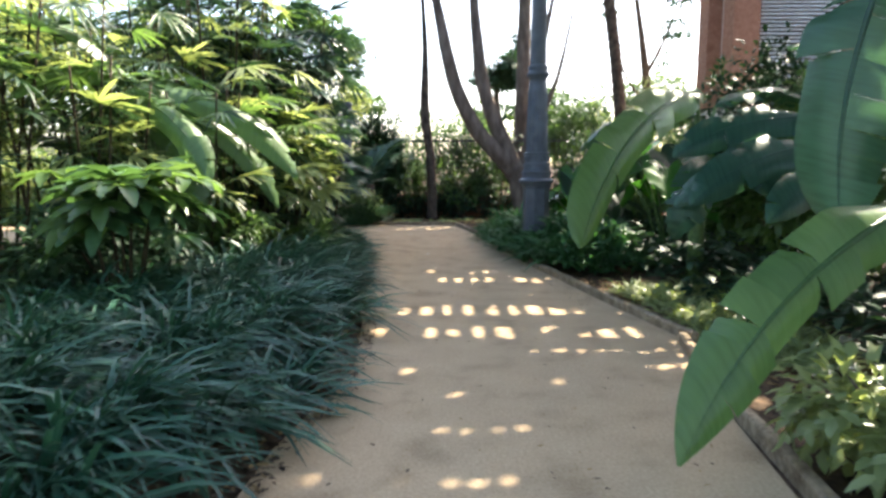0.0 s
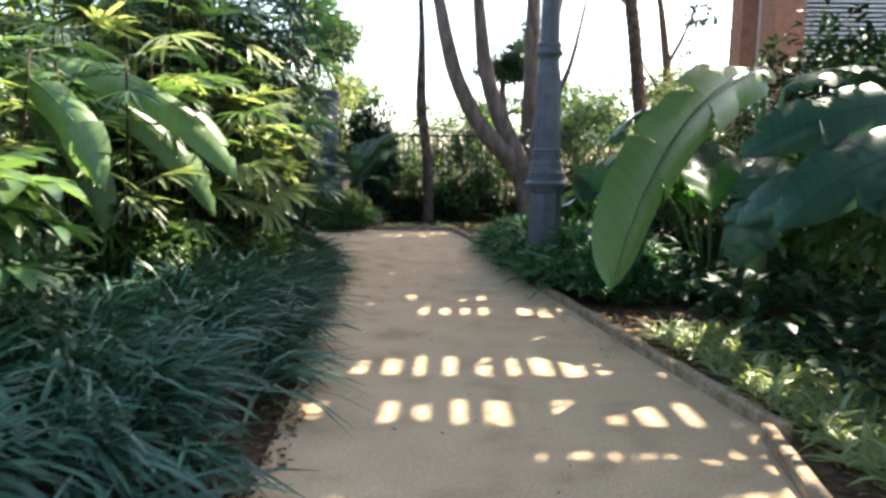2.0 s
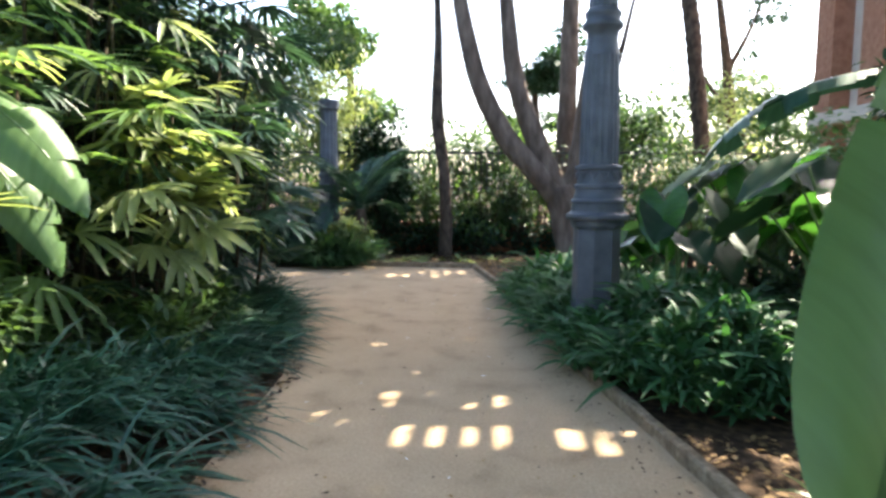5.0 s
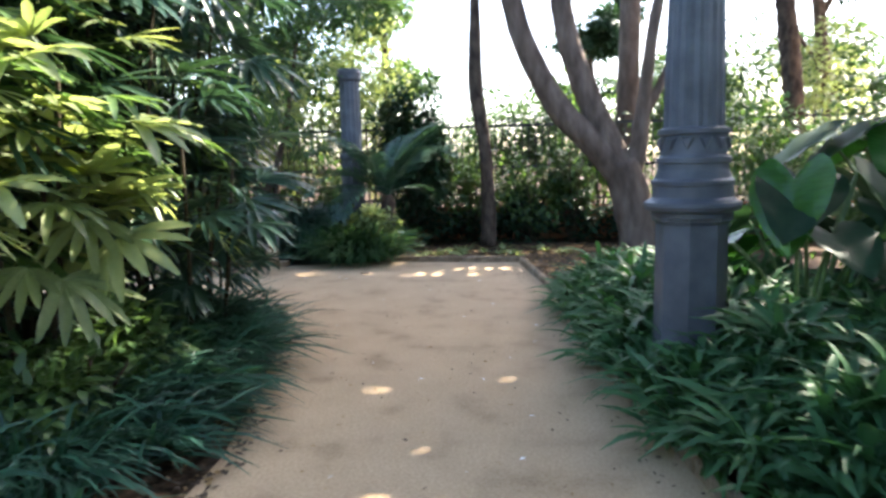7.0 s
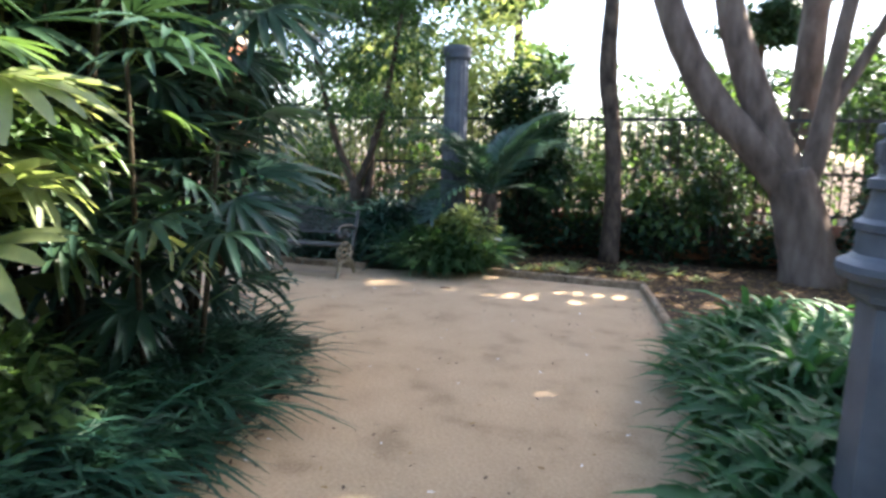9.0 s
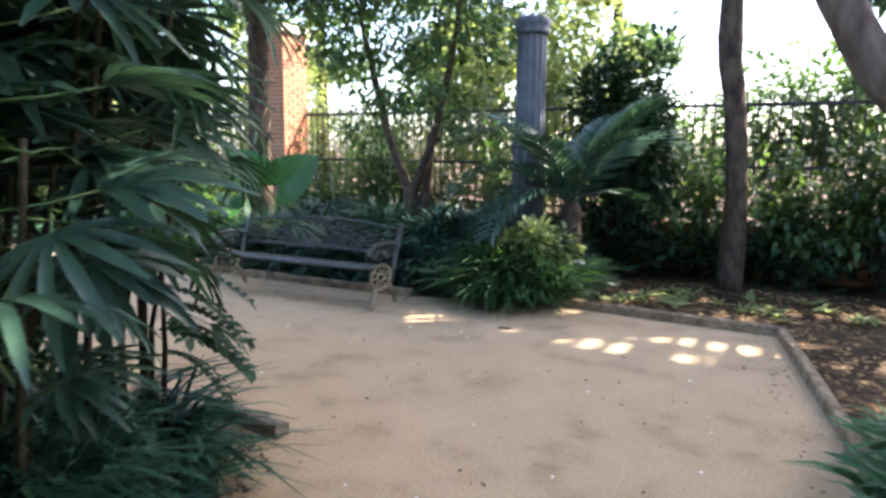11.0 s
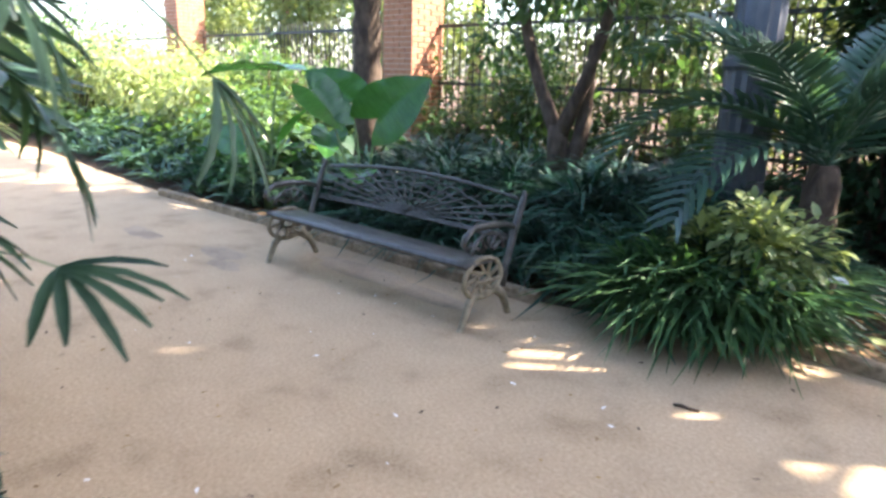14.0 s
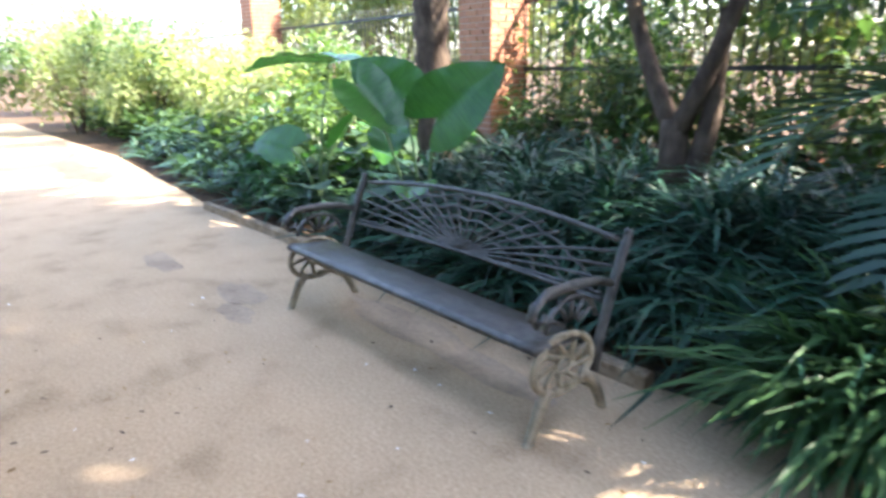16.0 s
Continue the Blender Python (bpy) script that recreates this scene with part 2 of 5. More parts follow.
def inside(x, y, poly):
    hit = False
    for (x1, y1), (x2, y2) in zip(poly, poly[1:] + poly[:1]):
        if (y1 > y) != (y2 > y) and x < (x2 - x1) * (y - y1) / (y2 - y1) + x1:
            hit = not hit
    return hit


def scatter(poly, count):
    xs, ys = [p[0] for p in poly], [p[1] for p in poly]
    out = []
    while len(out) < count:
        x, y = rnd(min(xs), max(xs)), rnd(min(ys), max(ys))
        if inside(x, y, poly):
            out.append((x, y))
    return out


# ---- ground, path and kerbs ----
PATH_LEFT = [(-1.3, -6), (-1.05, -1), (-0.98, 2), (-0.9, 3.3), (-0.66, 4.7), (-0.78, 6.2), (-0.97, 7.3), (-1.1, 9.6), (-1.3, 10.4), (-1.55, 11.4), (-1.75, 12.0), (-2.1, 12.4), (-2.8, 12.5), (-4, 12.45), (-8, 12.5), (-14, 12.2), (-24, 11.0)]
PATH_FAR = [(-24, 15.2), (-14, 15.9), (-8.6, 15.75), (-6.8, 15.85), (-3.2, 16.0), (-1.8, 16.42), (0.28, 16.36)]
PATH_RIGHT = [(0.75, 13.9), (1.3, 9.7), (1.84, 6.7), (2.08, 5.55), (2.0, 5.45), (1.77, 4.12), (1.5, 2.0), (1.45, -1), (1.5, -6)]
PATH = PATH_LEFT + PATH_FAR + PATH_RIGHT

g = Geo()
ring = [(math.cos(2 * math.pi * k / 48), math.sin(2 * math.pi * k / 48)) for k in range(48)]
for r in (30, 120, 900):
    g.v += [Vector((c * r, s * r + 8, -0.02)) for c, s in ring]
g.f.append(tuple(range(48)))
for i in (0, 48):
    g.f += [(i + k, i + 48 + k, i + 48 + (k + 1) % 48, i + (k + 1) % 48) for k in range(48)]
setting("ground", g, SOIL, "dark brown leaf mould under the planting", "ground")

bm = bmesh.new()
bm.faces.new([bm.verts.new((x, y, 0)) for x, y in PATH])
bmesh.ops.triangulate(bm, faces=bm.faces[:])
me = bpy.data.meshes.new("path")
bm.to_mesh(me)
bm.free()
me.materials.append(SAND)
if me.polygons[0].normal.z < 0:
    me.flip_normals()
tagged(new("path", me), "pale compacted sand garden path with scuffs and crumbs", "path", "", "structure")


def kerb(points, label, h=0.085, w=0.075, lift=0.0):
    """A timber edging board laid along points."""
    for a, b in zip(points, points[1:]):
        a, b = Vector((*a, 0)), Vector((*b, 0))
        d = (b - a).normalized()
        s = Vector((d.y, -d.x, 0))
        g = Geo()
        n = max(2, int((b - a).length / 0.35))
        for i in range(n + 1):
            p = a.lerp(b, i / n)
            j = noise.noise(p * 1.7) * 0.012
            t = h + noise.noise(p * 2.9 + Vector((9, 0, 0))) * 0.012 + lift
            o = s * j
            g.v += [p + o + Vector((0, 0, -0.06)), p + o + Vector((0, 0, t - 0.012)), p + o + s * 0.012 + Vector((0, 0, t)),
                    p + o + s * (w - 0.012) + Vector((0, 0, t)), p + o + s * w + Vector((0, 0, t - 0.012)), p + o + s * w + Vector((0, 0, -0.06))]
        for i in range(n):
            q = 6 * i
            g.f += [(q + k, q + k + 1, q + k + 7, q + k + 6) for k in range(5)]
        g.f += [tuple(range(6))[::-1], tuple(6 * n + k for k in range(6))]
        bevel_kerb = new("timber_kerb", g.mesh("timber_kerb", TIMBER, False))
        tagged(bevel_kerb, label, "kerb", "timber kerbs of the path")


kerb([(1.42, 0.2), (1.77, 4.1), (2.0, 5.43)], "weathered timber edging board along the sand path")
kerb([(2.1, 5.4), (1.84, 6.7)], "weathered timber edging board along the sand path")
kerb([(1.83, 6.72), (1.32, 9.6)], "weathered timber edging board along the sand path")
kerb([(1.31, 9.62), (0.77, 13.8)], "timber edging board half hidden by ferns")
kerb([(0.765, 13.82), (0.29, 16.3)], "weathered timber edging board at the mulched bed")
kerb([(-1.85, 16.46), (-0.6, 16.38)], "shaded timber edging board before the mulched bed")
kerb([(-0.59, 16.38), (0.36, 16.36)], "shaded timber edging board before the mulched bed")
kerb([(-8.7, 15.72), (-6.6, 15.84)], "worn timber edging board beside the bench")
kerb([(-6.58, 15.845), (-3.2, 16.0)], "timber edging board behind the bench")
kerb([(-2.35, 12.36), (-1.72, 12.08)], "short weathered timber board at the corner of the bed")


# ---- lamp posts ----
def lamp_post(at, turn, label, scale=1.0):
    """A tall cast-iron post: eight-sided plinth, ringed collar, fluted tapering shaft, upper ring."""
    top = thing("street_lamp", label, "lamp post", at, turn, "cast-iron lamp posts")

    def lathe(profile, sides, flute=0.0, twist=0.0):
        g = Geo()
        for r, z in profile:
            for k in range(sides):
                w = 2 * math.pi * (k + 0.5) / sides + twist
                q = r * scale * (1 - flute * (k % 2))
                g.v.append(Vector((q * math.cos(w), q * math.sin(w), z * scale)))
        for i in range(len(profile) - 1):
            for k in range(sides):
                g.f.append((i * sides + k, i * sides + (k + 1) % sides, (i + 1) * sides + (k + 1) % sides, (i + 1) * sides + k))
        g.f.append(tuple((len(profile) - 1) * sides + k for k in range(sides)))
        return g

    part("plinth", lathe([(0.24, -0.05), (0.24, 0.1), (0.215, 0.13), (0.205, 0.5), (0.2, 1.08), (0.225, 1.1), (0.225, 1.13)], 8), IRON, top, smooth=False)
    part("collar", lathe([(0.2, 1.1), (0.212, 1.115), (0.226, 1.12), (0.226, 1.15), (0.262, 1.162), (0.272, 1.185), (0.268, 1.205), (0.24, 1.22), (0.226, 1.235), (0.222, 1.3), (0.232, 1.306), (0.232, 1.328), (0.212, 1.342),
                          (0.198, 1.39), (0.194, 1.425), (0.208, 1.43), (0.208, 1.458), (0.19, 1.464), (0.184, 1.475), (0.18, 1.585), (0.2, 1.592), (0.2, 1.618), (0.17, 1.63)], 64), IRON, top, smooth=False)
    for k in range(12):
        w = 2 * math.pi * k / 12
        g = Geo()
        m = pose(0.18 * scale * math.cos(w), 0.18 * scale * math.sin(w), 1.535 * scale, 0, 0, math.degrees(w))
        g.v += [m @ Vector(p) for p in ((0, -0.042, 0.042), (0, 0.042, 0.042), (0, 0, -0.042), (0.02, -0.026, 0.03), (0.02, 0.026, 0.03), (0.02, 0, -0.024))]
        g.f += [(0, 2, 5, 3), (2, 1, 4, 5), (1, 0, 3, 4), (3, 5, 4)]
        part("tooth_ornament", g, IRON, top, smooth=False)
    part("shaft", lathe([(0.168, 1.62), (0.165, 1.9), (0.148, 2.55)], 40, 0.05), IRON, top, "fluted shaft", smooth=False)
    part("upper_ring", lathe([(0.15, 2.54), (0.138, 2.6), (0.13, 2.68), (0.132, 2.74), (0.168, 2.77), (0.172, 2.81), (0.14, 2.84), (0.152, 2.87), (0.155, 2.9), (0.118, 2.94)], 48), IRON, top)
    part("upper_shaft", lathe([(0.122, 2.92), (0.118, 3.4), (0.095, 6.2)], 32, 0.05), IRON, top, smooth=False)
    part("bracket", lathe([(0.12, 6.15), (0.14, 6.2), (0.05, 6.3), (0.05, 6.6), (0.1, 6.65)], 16), IRON, top)
    part("lantern", lathe([(0.1, 6.65), (0.22, 7.15), (0.25, 7.2), (0.1, 7.4), (0.02, 7.5)], 6), IRON, top, smooth=False)
    return top


lamp_post((1.505, 10.62, 0), 8, "tall grey cast-iron lamp post standing among ferns", 1.04)


def cut_post(at, label):
    """A fluted iron column of shorter height, with a moulded head."""
    top = thing("iron_column", label, "column", at, 0)
    g = Geo()
    sides = 28
    for r, z in [(0.24, -0.02), (0.24, 0.3), (0.26, 0.32), (0.24, 0.36), (0.2, 0.5), (0.2, 1.6), (0.23, 1.63), (0.22, 1.68), (0.185, 1.72), (0.178, 2.95)]:
        for k in range(sides):
            q = r * (1 - (0.07 if k % 2 and r < 0.21 else 0))
            g.v.append(Vector((q * math.cos(2 * math.pi * k / sides), q * math.sin(2 * math.pi * k / sides), z)))
    for i in range(9):
        g.f += [(i * sides + k, i * sides + (k + 1) % sides, (i + 1) * sides + (k + 1) % sides, (i + 1) * sides + k) for k in range(sides)]
    part("shaft", g, IRON, top, "fluted shaft", smooth=False)
    g = Geo()
    g.tube([(0, 0, 2.93), (0, 0, 2.97), (0, 0, 3.0), (0, 0, 3.05), (0, 0, 3.1), (0, 0, 3.14)], [0.19, 0.215, 0.2, 0.22, 0.225, 0.19], 28)
    part("capital", g, IRON, top)


cut_post((-2.62, 17.7, 0), "grey fluted iron column with a moulded head behind a palm")


# ---- bench ----
def bench(at, turn):
    """A cast-iron garden bench: fan-rib back, mesh seat, scrolled ends. Local x along the seat, y to the back."""
    top = thing("garden_bench", "weathered cast-iron garden bench with a fan-ribbed curved back", "bench", at, turn)
    half = 1.04
    seat = Geo()
    n = 24
    for i in range(n + 1):
        x = -half + 2 * half * i / n
        front = 0.02
        for y, z in ((front, 0.385), (front - 0.012, 0.4), (front, 0.418), (front + 0.03, 0.424), (0.17, 0.412), (0.29, 0.408), (0.29, 0.388), (front + 0.03, 0.395)):
            seat.v.append(Vector((x, y, z)))
    for i in range(n):
        seat.f += [(8 * i + k, 8 * i + (k + 1) % 8, 8 * i + 8 + (k + 1) % 8, 8 * i + 8 + k) for k in range(8)]
    seat.f += [tuple(range(8)), tuple(8 * n + k for k in range(8))]
    part("seat", seat, CAST, top, "dull grey seat plate worn along its front edge")

    def on_back(u, v):
        """u along the seat from -1 to 1, v from the back's lower rail (0) to its top (1)."""
        rise = 0.06 * (1 - u * u)
        return Vector((u * (half - 0.06), 0.5 + 0.1 * v + 0.05 * (1 - u * u), 0.49 + v * (0.255 + rise)))

    g = Geo()
    g.tube([on_back(-1 + k / 15, 1) for k in range(31)], [0.013] * 31, 8)
    part("top_rail", g, CAST, top)
    g = Geo()
    g.tube([on_back(-1 + k / 15, 0) for k in range(31)], [0.011] * 31, 8)
    part("lower_rail", g, CAST, top)
    for k in range(-9, 10):  # ribs that fan out from the middle of the lower rail
        a = k / 9 * 1.22
        pts = []
        for i in range(9):
            r = i / 8
            u, v = math.sin(a) * r * 1.05, math.cos(a) * r
            if abs(a) > 0.7:
                u, v = math.copysign(r, a) * 1.0, r * max(0.05, (1 - (abs(a) - 0.7) * 1.75))
            pts.append(on_back(max(-1, min(1, u)), min(1, v)))
        part("fan_rib", Geo().tube(pts, [0.0075] * 9, 5), CAST, top)
    for ring_no in range(1, 6):  # scalloped cross pieces between the ribs
        r = ring_no / 5.6
        pts = []
        for i in range(57):
            a = (i / 56 * 2 - 1) * 1.5
            rr = r + 0.045 * abs(math.sin(a * 9.5))
            pts.append(on_back(max(-1, min(1, math.sin(a) * rr)), min(1, math.cos(a) * rr * 0.97)))
        part("scallop", Geo().tube(pts, [0.0065] * 57, 5), CAST, top)

    def scroll(c, r0, r1, a0, a1, y_scale=1.0, n=18):
        return [Vector((0, c[0] + math.cos(a0 + (a1 - a0) * i / n) * (r0 + (r1 - r0) * i / n) * y_scale, c[1] + math.sin(a0 + (a1 - a0) * i / n) * (r0 + (r1 - r0) * i / n))) for i in range(n + 1)]

    for sx in (-1, 1):
        end = part("bench_end", Geo().tube([(0, 0.41, 0.2), (0, 0.43, 0.32), (0, 0.49, 0.5), (0, 0.56, 0.68), (0, 0.6, 0.76), (0, 0.605, 0.79), (0, 0.59, 0.8)], [0.02, 0.022, 0.024, 0.024, 0.021, 0.018, 0.011], 8), CAST, top, "scrolled iron end frame")
        end.matrix_basis = pose(sx * (half - 0.01), 0, 0)
        part("arm_rest", Geo().tube([(0, 0.5, 0.58), (0, 0.4, 0.615), (0, 0.25, 0.63), (0, 0.1, 0.625), (0, 0.02, 0.59), (0, 0.0, 0.545), (0, 0.03, 0.51), (0, 0.075, 0.52), (0, 0.08, 0.55)],
                                    [0.018, 0.02, 0.024, 0.024, 0.022, 0.02, 0.016, 0.014, 0.01], 8), CAST, end)
        part("arm_arch", Geo().tube(scroll((0.24, 0.45), 0.13, 0.13, 0.1, math.pi - 0.1, 1.2), [0.012] * 19, 6), CAST, end)
        for k in range(5):
            a = 0.5 + k * 0.53
            part("arm_spoke", Geo().tube([(0, 0.24 + 0.05 * math.cos(a), 0.45 + 0.04 * math.sin(a)), (0, 0.24 + 0.15 * math.cos(a), 0.45 + 0.125 * math.sin(a))], [0.012, 0.01], 6), CAST, end)
        part("wheel_rim", Geo().tube(scroll((0.2, 0.3), 0.125, 0.125, 0, 2 * math.pi, 1.45, 28), [0.017] * 29, 7, False), ENDS, end)
        for k in range(9):
            a = 2 * math.pi * k / 9
            part("wheel_spoke", Geo().tube([(0, 0.2 + 0.06 * math.cos(a), 0.3 + 0.035 * math.sin(a)), (0, 0.2 + 0.13 * math.cos(a + 0.35), 0.3 + 0.09 * math.sin(a + 0.35)), (0, 0.2 + 0.17 * math.cos(a + 0.5), 0.3 + 0.118 * math.sin(a + 0.5))], [0.014, 0.012, 0.01], 6), ENDS, end)
        part("wheel_hub", Geo().tube(scroll((0.2, 0.3), 0.035, 0.035, 0, 2 * math.pi, 1.6, 16), [0.012] * 17, 6, False), ENDS, end)
        part("front_leg", Geo().tube([(0, 0.12, 0.21), (0, 0.07, 0.16), (0, 0.03, 0.07), (0, 0.0, 0.0), (0, -0.015, -0.02)], [0.024, 0.027, 0.024, 0.022, 0.026], 8), ENDS, end)
        part("back_leg", Geo().tube([(0, 0.33, 0.22), (0, 0.4, 0.16), (0, 0.45, 0.07), (0, 0.48, 0.0), (0, 0.49, -0.02)], [0.026, 0.028, 0.024, 0.022, 0.024], 8), ENDS, end)
        part("leg_arch", Geo().tube([(0, 0.06, 0.12), (0, 0.13, 0.19), (0, 0.22, 0.2), (0, 0.31, 0.19), (0, 0.4, 0.13)], [0.014] * 5, 6), ENDS, end)
    return top


bench((-4.245, 15.15, 0), 2.5)


# ---- leaves that are shared between plants ----
def ear_mesh(mat, name="leaf_blade"):
    """A heart-shaped elephant-ear blade 1 long, its stalk's end at the origin, its tip along +x."""
    g = Geo()
    rows, cols = 13, 4
    for i in range(rows + 1):
        u = i / rows
        x = -0.28 + 1.28 * u
        w = 0.46 * math.sin(math.pi * min(1, (u + 0.1) / 1.1) ** 0.72) ** 0.8 if u < 1 else 0.0
        for j in range(-cols, cols + 1):
            v = j / cols
            notch = max(0.0, 0.22 - u) * 1.25 * (1 - abs(v)) ** 1.5
            y = v * w
            z = 0.16 * abs(v) * w * 2 - 0.28 * max(0, u - 0.3) ** 2 - 0.1 * v * v * w + 0.018 * math.sin(u * 22 + abs(v) * 5) * abs(v)
            g.v.append(Vector((x + notch * 1.1, y, z)))
    c = 2 * cols + 1
    for i in range(rows):
        g.f += [(i * c + j, i * c + j + 1, (i + 1) * c + j + 1, (i + 1) * c + j) for j in range(2 * cols)]
    return g.mesh(name, mat)


def banana_mesh(mat, seed, torn=0.35, bend=0.9, wide=0.17, name="leaf_blade", twist=0.0, blunt=2.6):
    """A banana blade 1 long along +x that arches down, its halves split here and there along the side veins."""
    random.seed(seed)
    g = Geo()
    rows = 34
    p, el = Vector((0, 0, 0)), 0.0
    line = []
    for i in range(rows + 1):
        line.append((p.copy(), el))
        el -= bend / rows * (0.4 + 1.2 * i / rows)
        p += Vector((math.cos(el), 0, math.sin(el))) / rows
    for half in (-1, 1):
        sag, start = 0.0, None
        for i in range(rows):
            if random.random() < torn or start is None:
                sag = rnd(-0.25, 0.3)
                start = None
            u0, u1 = i / rows, (i + 1) / rows
            cells = []
            for u, (q, e) in ((u0, line[i]), (u1, line[i + 1])):
                w = wide * min(1.0, (u / 0.12) ** 0.6 if u > 0 else 0.0) * (1 - max(0, (u - 0.55) / 0.45) ** blunt) + 0.004
                n = Vector((-math.sin(e), 0, math.cos(e)))
                row = []
                for k in range(4):
                    v = k / 3
                    tw = radians(twist) * min(1.0, u / 0.25)
                    across = Vector((0, 1, 0)) * math.cos(tw) + n * math.sin(tw)
                    out = n * math.cos(tw) - Vector((0, 1, 0)) * math.sin(tw)
                    row.append(q + across * half * v * w * math.cos(0.5 + sag) + out * (0.25 * v - (0.55 + sag) * v * v) * w * 0.9 + Vector((math.cos(e), 0, math.sin(e))) * v * w * 0.22)
                cells.append(row)
            b = len(g.v)
            if start is None:
                g.v += cells[0]
                first = b
                b += 4
            else:
                first = start
            g.v += cells[1]
            g.f += [(first + k, first + k + 1, b + k + 1, b + k) for k in range(3)]
            start = b
    g.tube([q - Vector((0, 0, 0.006)) for q, e in line[::3]], [0.012 * (1 - 0.8 * i / (rows // 3 + 1)) for i in range(len(line[::3]))], 5)
    return g.mesh(name, mat)


def fan_mesh(mat, seed, fingers=9, spread=2.3, width=0.05, name="fan_leaf"):
    """A fan-palm leaf: fingers 1 long from the origin, opened about +x."""
    random.seed(seed)
    g = Geo()
    for k in range(fingers):
        a = (k / (fingers - 1) - 0.5) * spread * 2 / 2 + rnd(-0.05, 0.05)
        ln = (1 - 0.25 * abs(a) / spread) * rnd(0.85, 1.05)
        droop = rnd(0.1, 0.45)
        d, s = Vector((math.cos(a), math.sin(a), 0)), Vector((-math.sin(a), math.cos(a), 0))
        pts = [d * ln * t + Vector((0, 0, 0.1 * t - droop * t * t)) for t in (0, 0.2, 0.5, 0.8, 1.0)]
        g.folded(pts, s, [w * width / 0.05 for w in (0.012, 0.036, 0.05, 0.042, 0.012)], 0.5)
    return g.mesh(name, mat)


def frond_mesh(mat, seed, pairs=26, bend=1.2, leaflet=0.3, width=0.014, name="frond", vee=0.35):
    """A feather-palm frond 1 long along +x, arching."""
    random.seed(seed)
    g = Geo()
    p, el, line = Vector((0, 0, 0)), 0.0, []
    for i in range(25):
        line.append((p.copy(), el))
        el -= bend / 24 * (0.5 + i / 24)
        p += Vector((math.cos(el), 0, math.sin(el))) / 24
    g.tube([q for q, e in line], [0.011 * (1 - 0.85 * i / 24) for i in range(25)], 5)
    for k in range(pairs):
        u = 0.12 + 0.88 * k / (pairs - 1)
        i = min(23, int(u * 24))
        q, e = line[i]
        fwd, n = Vector((math.cos(e), 0, math.sin(e))), Vector((-math.sin(e), 0, math.cos(e)))
        for side in (-1, 1):
            ln = leaflet * math.sin(math.pi * (0.12 + 0.8 * u)) ** 0.7 * rnd(0.85, 1.1)
            d = (fwd * rnd(0.5, 0.75) + Vector((0, side, 0)) + n * vee).normalized()
            s = d.cross(n).normalized()
            pts = [q + d * ln * t - Vector((0, 0, 1)) * ln * 0.35 * t * t for t in (0, 0.35, 0.7, 1)]
            g.ribbon(pts, s, [width * 0.5, width, width * 0.7, width * 0.08])
    return g.mesh(name, mat)


# the lit ear blade, and a dark-coloured copy for ears in shade
EARS = [ear_mesh(EAR), ear_mesh(DEEP)]
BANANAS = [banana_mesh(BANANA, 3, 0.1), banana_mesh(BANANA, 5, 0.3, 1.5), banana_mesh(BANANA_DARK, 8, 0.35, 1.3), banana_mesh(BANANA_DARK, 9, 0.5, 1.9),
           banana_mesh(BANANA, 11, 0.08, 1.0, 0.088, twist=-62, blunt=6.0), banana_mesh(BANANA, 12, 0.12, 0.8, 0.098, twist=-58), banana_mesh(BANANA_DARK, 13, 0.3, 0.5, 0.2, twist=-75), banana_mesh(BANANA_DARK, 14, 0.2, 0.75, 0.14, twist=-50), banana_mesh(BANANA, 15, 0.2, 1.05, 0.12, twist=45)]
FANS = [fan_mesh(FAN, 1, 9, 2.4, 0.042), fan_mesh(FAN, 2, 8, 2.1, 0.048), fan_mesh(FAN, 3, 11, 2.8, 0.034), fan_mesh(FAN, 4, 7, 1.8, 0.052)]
# lit, shaded and sunny fans carry their light in the leaf colour
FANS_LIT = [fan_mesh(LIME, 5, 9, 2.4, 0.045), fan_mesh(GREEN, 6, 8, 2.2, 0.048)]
FANS_WIDE = [fan_mesh(FAN_SHADED, 31, 10, 2.5, 0.056), fan_mesh(FAN_SHADED, 32, 9, 2.2, 0.062), fan_mesh(FAN_SHADED, 33, 8, 2.6, 0.05)]
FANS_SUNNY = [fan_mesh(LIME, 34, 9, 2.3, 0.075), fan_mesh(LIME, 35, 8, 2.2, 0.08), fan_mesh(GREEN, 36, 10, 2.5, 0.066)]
FRONDS = [frond_mesh(CYCAD, 1, 46, 1.3, 0.27, 0.012), frond_mesh(CYCAD, 2, 44, 1.9, 0.25, 0.012), frond_mesh(CYCAD, 3, 42, 0.8, 0.28, 0.012)]


